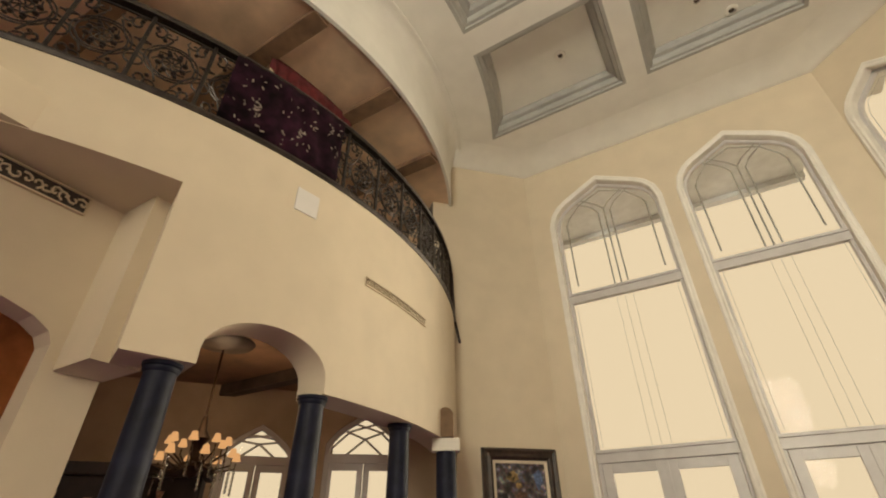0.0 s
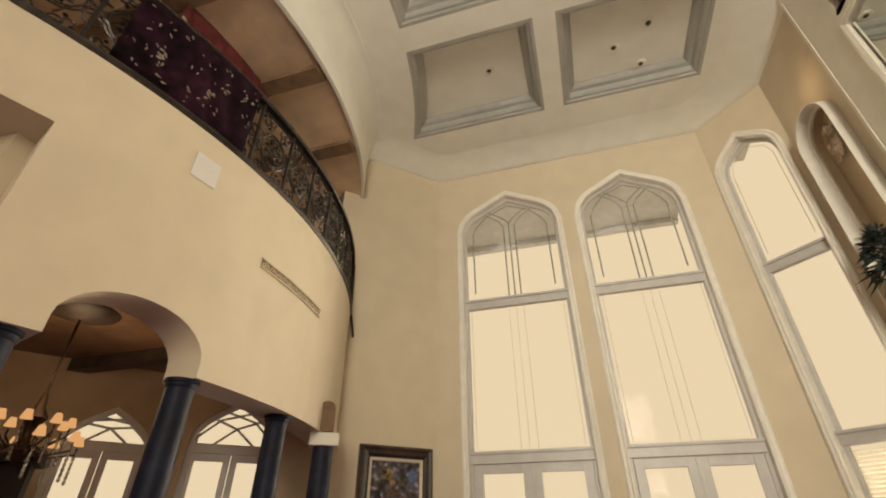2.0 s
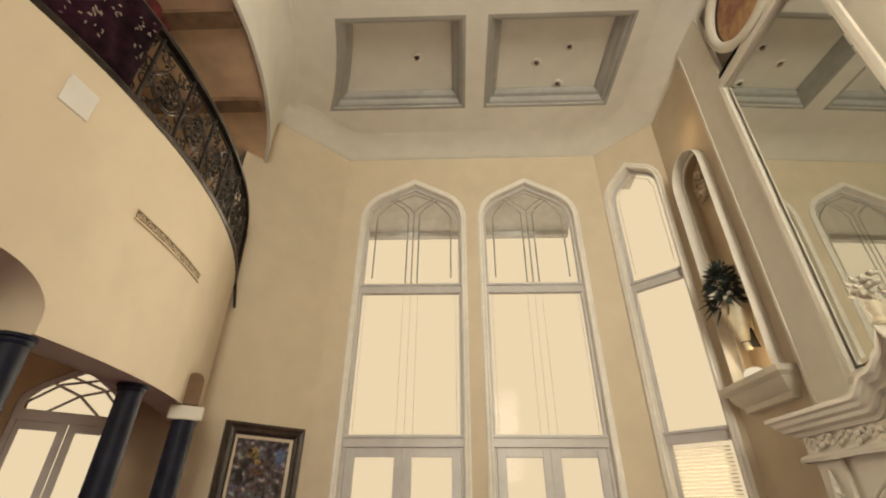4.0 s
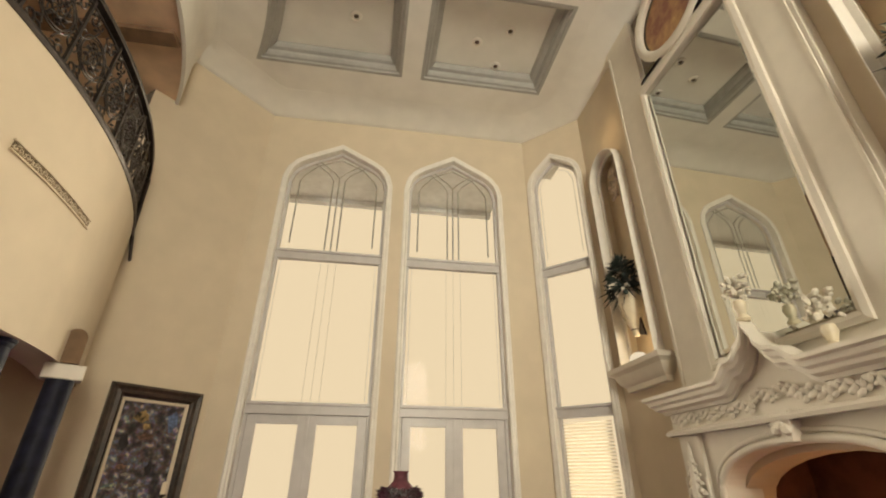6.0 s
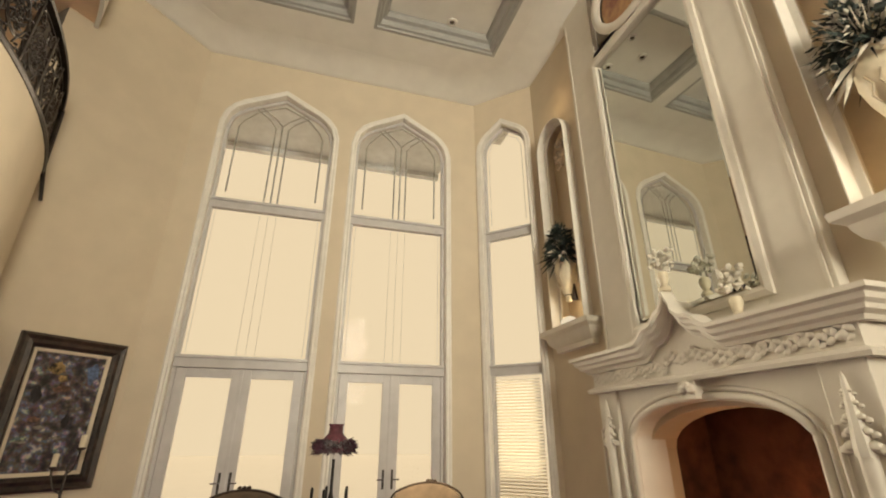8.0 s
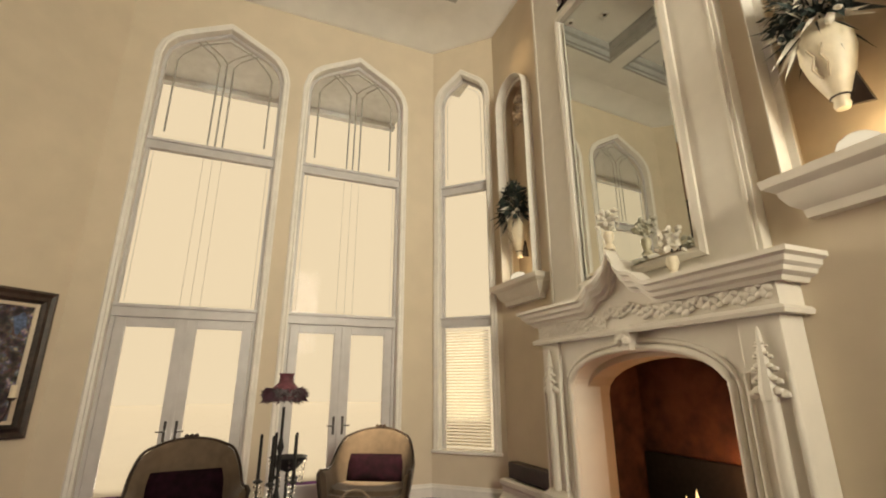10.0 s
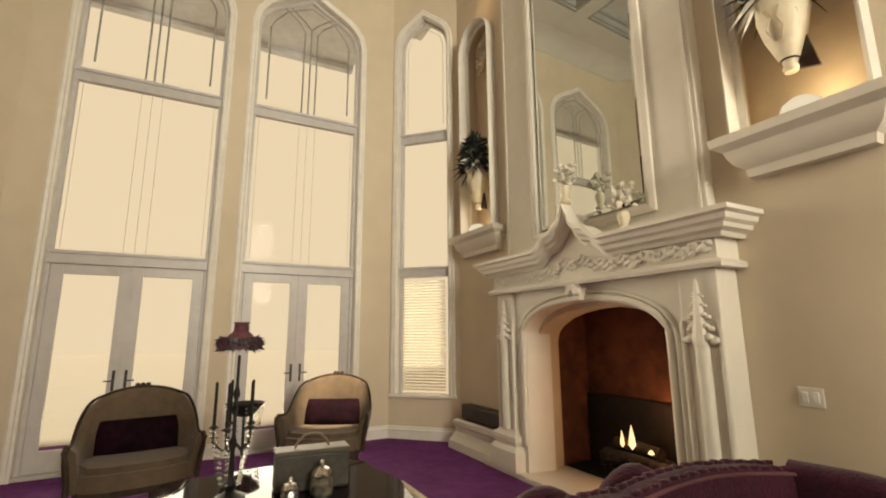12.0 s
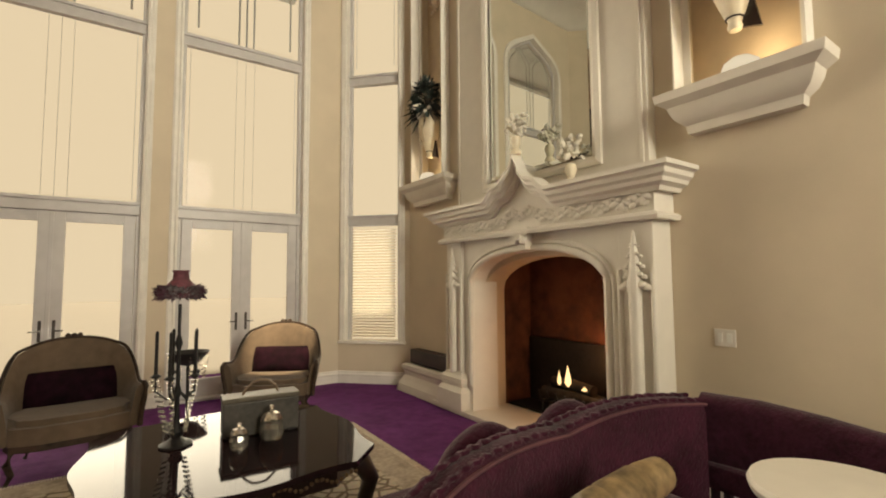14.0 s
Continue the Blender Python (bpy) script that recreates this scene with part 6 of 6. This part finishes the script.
beam.data.spot_size, beam.data.spot_blend = radians(6.5), 0.5
beam.matrix_world = look((1.32, 2.7, CEIL + 0.17), (1.52, 5.75, 0.80))

# ---------------------------------------------------------------- plum sofa, seen from behind
VELVET = material("plum_sofa_velvet", (0.042, 0.008, 0.020), 0.9, var=0.2, scale=30, bump=0.7, bump_scale=60, spec=0.15, sheen=0.12)
PIPING = material("rose_piping", (0.10, 0.035, 0.045), 0.8, var=0.2)
sofa = thing("sofa", "deep plum velvet sofa with a curved back and corded seams", "sofa")


def puffed(bm, path, height, thick, z0, n_up=8):
    """A padded upright back along a plan path, with a rounded top that follows height(t)."""
    path = [Vector(p) for p in path]
    rings = []
    for i, p in enumerate(path):
        d_ = (path[min(i + 1, len(path) - 1)] - path[max(i - 1, 0)]).normalized()
        nrm = Vector((-d_.y, d_.x))
        h = height(i / (len(path) - 1))
        ring = []
        for k in range(n_up + 1):
            a = math.pi * k / n_up
            ring.append((p + nrm * thick * 0.5 * math.cos(a), h - thick * 0.35 + thick * 0.35 * math.sin(a)))
        ring = [(p + nrm * thick * 0.5, z0)] + ring + [(p - nrm * thick * 0.5, z0)]
        rings.append([bm.verts.new((q_.x, q_.y, z)) for q_, z in ring])
    for a_, b_ in zip(rings, rings[1:]):
        for k in range(len(a_)):
            m_ = (k + 1) % len(a_)
            bm.faces.new((a_[k], a_[m_], b_[m_], b_[k]))
    bm.faces.new(rings[0][::-1])
    bm.faces.new(rings[-1])
    for v_ in bm.verts:
        v_.co += Vector((0, 0, 1)) * 0.012 * noise.noise(v_.co * 7) + Vector((0.010, 0.014, 0)) * noise.noise(v_.co * 9 + Vector((3, 1, 7)))


def hump(t):
    return 0.825 + 0.035 * abs(math.sin(math.pi * t * 2)) - 0.08 * (1 - min(1, t / 0.2)) ** 2


path = [(0.66 + 2.20 * i / 30, 1.32 + 0.30 * math.sin(math.pi * min(1, i / 30 * 0.8)) ** 1.0) for i in range(31)]
b = bmesh.new()
puffed(b, path, hump, 0.20, 0.10)
part("backrest", b, VELVET, sofa, smooth=60)
b = bmesh.new()
tube(b, [(p[0], p[1] - 0.085, hump(i / 30) - 0.03) for i, p in enumerate(path)], 0.010, 6)
part("piping", b, PIPING, sofa, "rose cord along the seam")
for off, drop in ((0.03, 0.0), (-0.05, 0.012)):
    b = bmesh.new()
    edge = []
    for i in range(241):
        u = i / 240 * 30
        k, f = min(29, int(u)), u - min(29, int(u))
        x, y = (path[k][j] + (path[k + 1][j] - path[k][j]) * f for j in (0, 1))
        edge.append((x, y + off + 0.006 * math.sin(i * 0.83), hump(u / 30) - drop + 0.002 + 0.003 * math.sin(i * 0.61)))
    tube(b, edge, 0.013, 6)
    part("gathered_frill", b, VELVET, sofa, "gathered velvet frill along the top seam", smooth=60)
b = bmesh.new()
box(b, (0.90, 1.64, 0.10), (2.80, 2.26, 0.42), 0.05)
part("seat", b, VELVET, sofa, smooth=60)
for x in (1.0, 2.56):
    for y in (1.5, 2.16):
        part("foot", lathe(bmesh.new(), [(0.025, 0.0), (0.04, 0.06), (0.035, 0.11)], 10, Matrix.Translation((x, y, 0))), WOOD, sofa)
for k, (x, z) in enumerate(((1.45, 0.70), (2.05, 0.72))):
    b = bmesh.new()
    bmesh.ops.create_uvsphere(b, u_segments=20, v_segments=12, radius=1.0)
    for v_ in b.verts:
        c = v_.co
        v_.co = Vector((x + 0.29 * c.x * (1 - 0.15 * c.z ** 2), 1.78 + 0.12 * c.y, z - 0.07 + 0.22 * c.z * (1 - 0.15 * c.x ** 2)))
    part("back_cushion", b, VELVET, sofa, smooth=70)

# second plum settee against the wall
set2 = thing("settee", "plum velvet settee standing along the tan wall", "settee")
b = bmesh.new()
puffed(b, [(2.98, 1.50), (3.02, 1.2), (3.02, 0.9), (3.0, 0.6), (2.96, 0.35), (2.9, 0.15)], lambda t: 0.84 - 0.12 * t ** 2, 0.16, 0.40)
part("backrest", b, VELVET, set2, smooth=60)
part("seat", box(bmesh.new(), (2.86, 0.2, 0.30), (3.10, 1.5, 0.45), 0.04), VELVET, set2)
for y in (0.3, 1.4):
    for x in (2.90, 3.06):
        part("leg", lathe(bmesh.new(), [(0.018, 0.0), (0.03, 0.2), (0.025, 0.31)], 8, Matrix.Translation((x, y, 0))), WOOD, set2)

# gilt roll bolster on the sofa, and a pale round pedestal table
GILT = material("gilt_cloth", (0.24, 0.17, 0.085), 0.5, var=0.35, scale=18, metal=0.2)
bol = thing("bolster", "gold-brown roll bolster with gathered ends on the sofa", "bolster")
dirb = Vector((0.60, 0.02, 0.03)).normalized()
c0 = Vector((1.28, 1.10, 0.70))
sofa_arm = thing("stool", "plum velvet stool beneath a gold roll bolster", "stool", pose(1.55, 1.10, 0, 0, 0, 2))
part("seat", box(bmesh.new(), (-0.42, -0.12, 0.30), (0.42, 0.12, 0.63), 0.05), VELVET, sofa_arm, smooth=60)
for x in (-0.36, 0.36):
    for y in (-0.09, 0.09):
        part("leg", lathe(bmesh.new(), [(0.016, 0.0), (0.026, 0.2), (0.022, 0.31)], 8, Matrix.Translation((x, y, 0))), WOOD, sofa_arm)
rings_ = [(0.02, 0.0), (0.05, 0.01), (0.07, 0.03), (0.060, 0.06), (0.078, 0.08), (0.082, 0.16), (0.074, 0.18), (0.084, 0.21), (0.086, 0.40), (0.076, 0.42), (0.082, 0.45), (0.07, 0.58), (0.02, 0.60)]
q = dirb.to_track_quat("Z", "Y").to_matrix().to_4x4()
part("roll", lathe(bmesh.new(), rings_, 18, Matrix.Translation(c0) @ q), GILT, bol, smooth=50)
ped = thing("pedestal_table", "pale stone pedestal table with a round moulded top", "side table", pose(2.28, 0.62, 0))
part("top", lathe(bmesh.new(), [(0.0, 0.66), (0.27, 0.66), (0.31, 0.69), (0.32, 0.72), (0.31, 0.74), (0.0, 0.745)], 36), STONE, ped, smooth=40)
part("column", lathe(bmesh.new(), [(0.20, 0.0), (0.20, 0.04), (0.14, 0.07), (0.09, 0.12), (0.08, 0.4), (0.11, 0.5), (0.08, 0.58), (0.16, 0.66)], 24), STONE, ped, smooth=40)
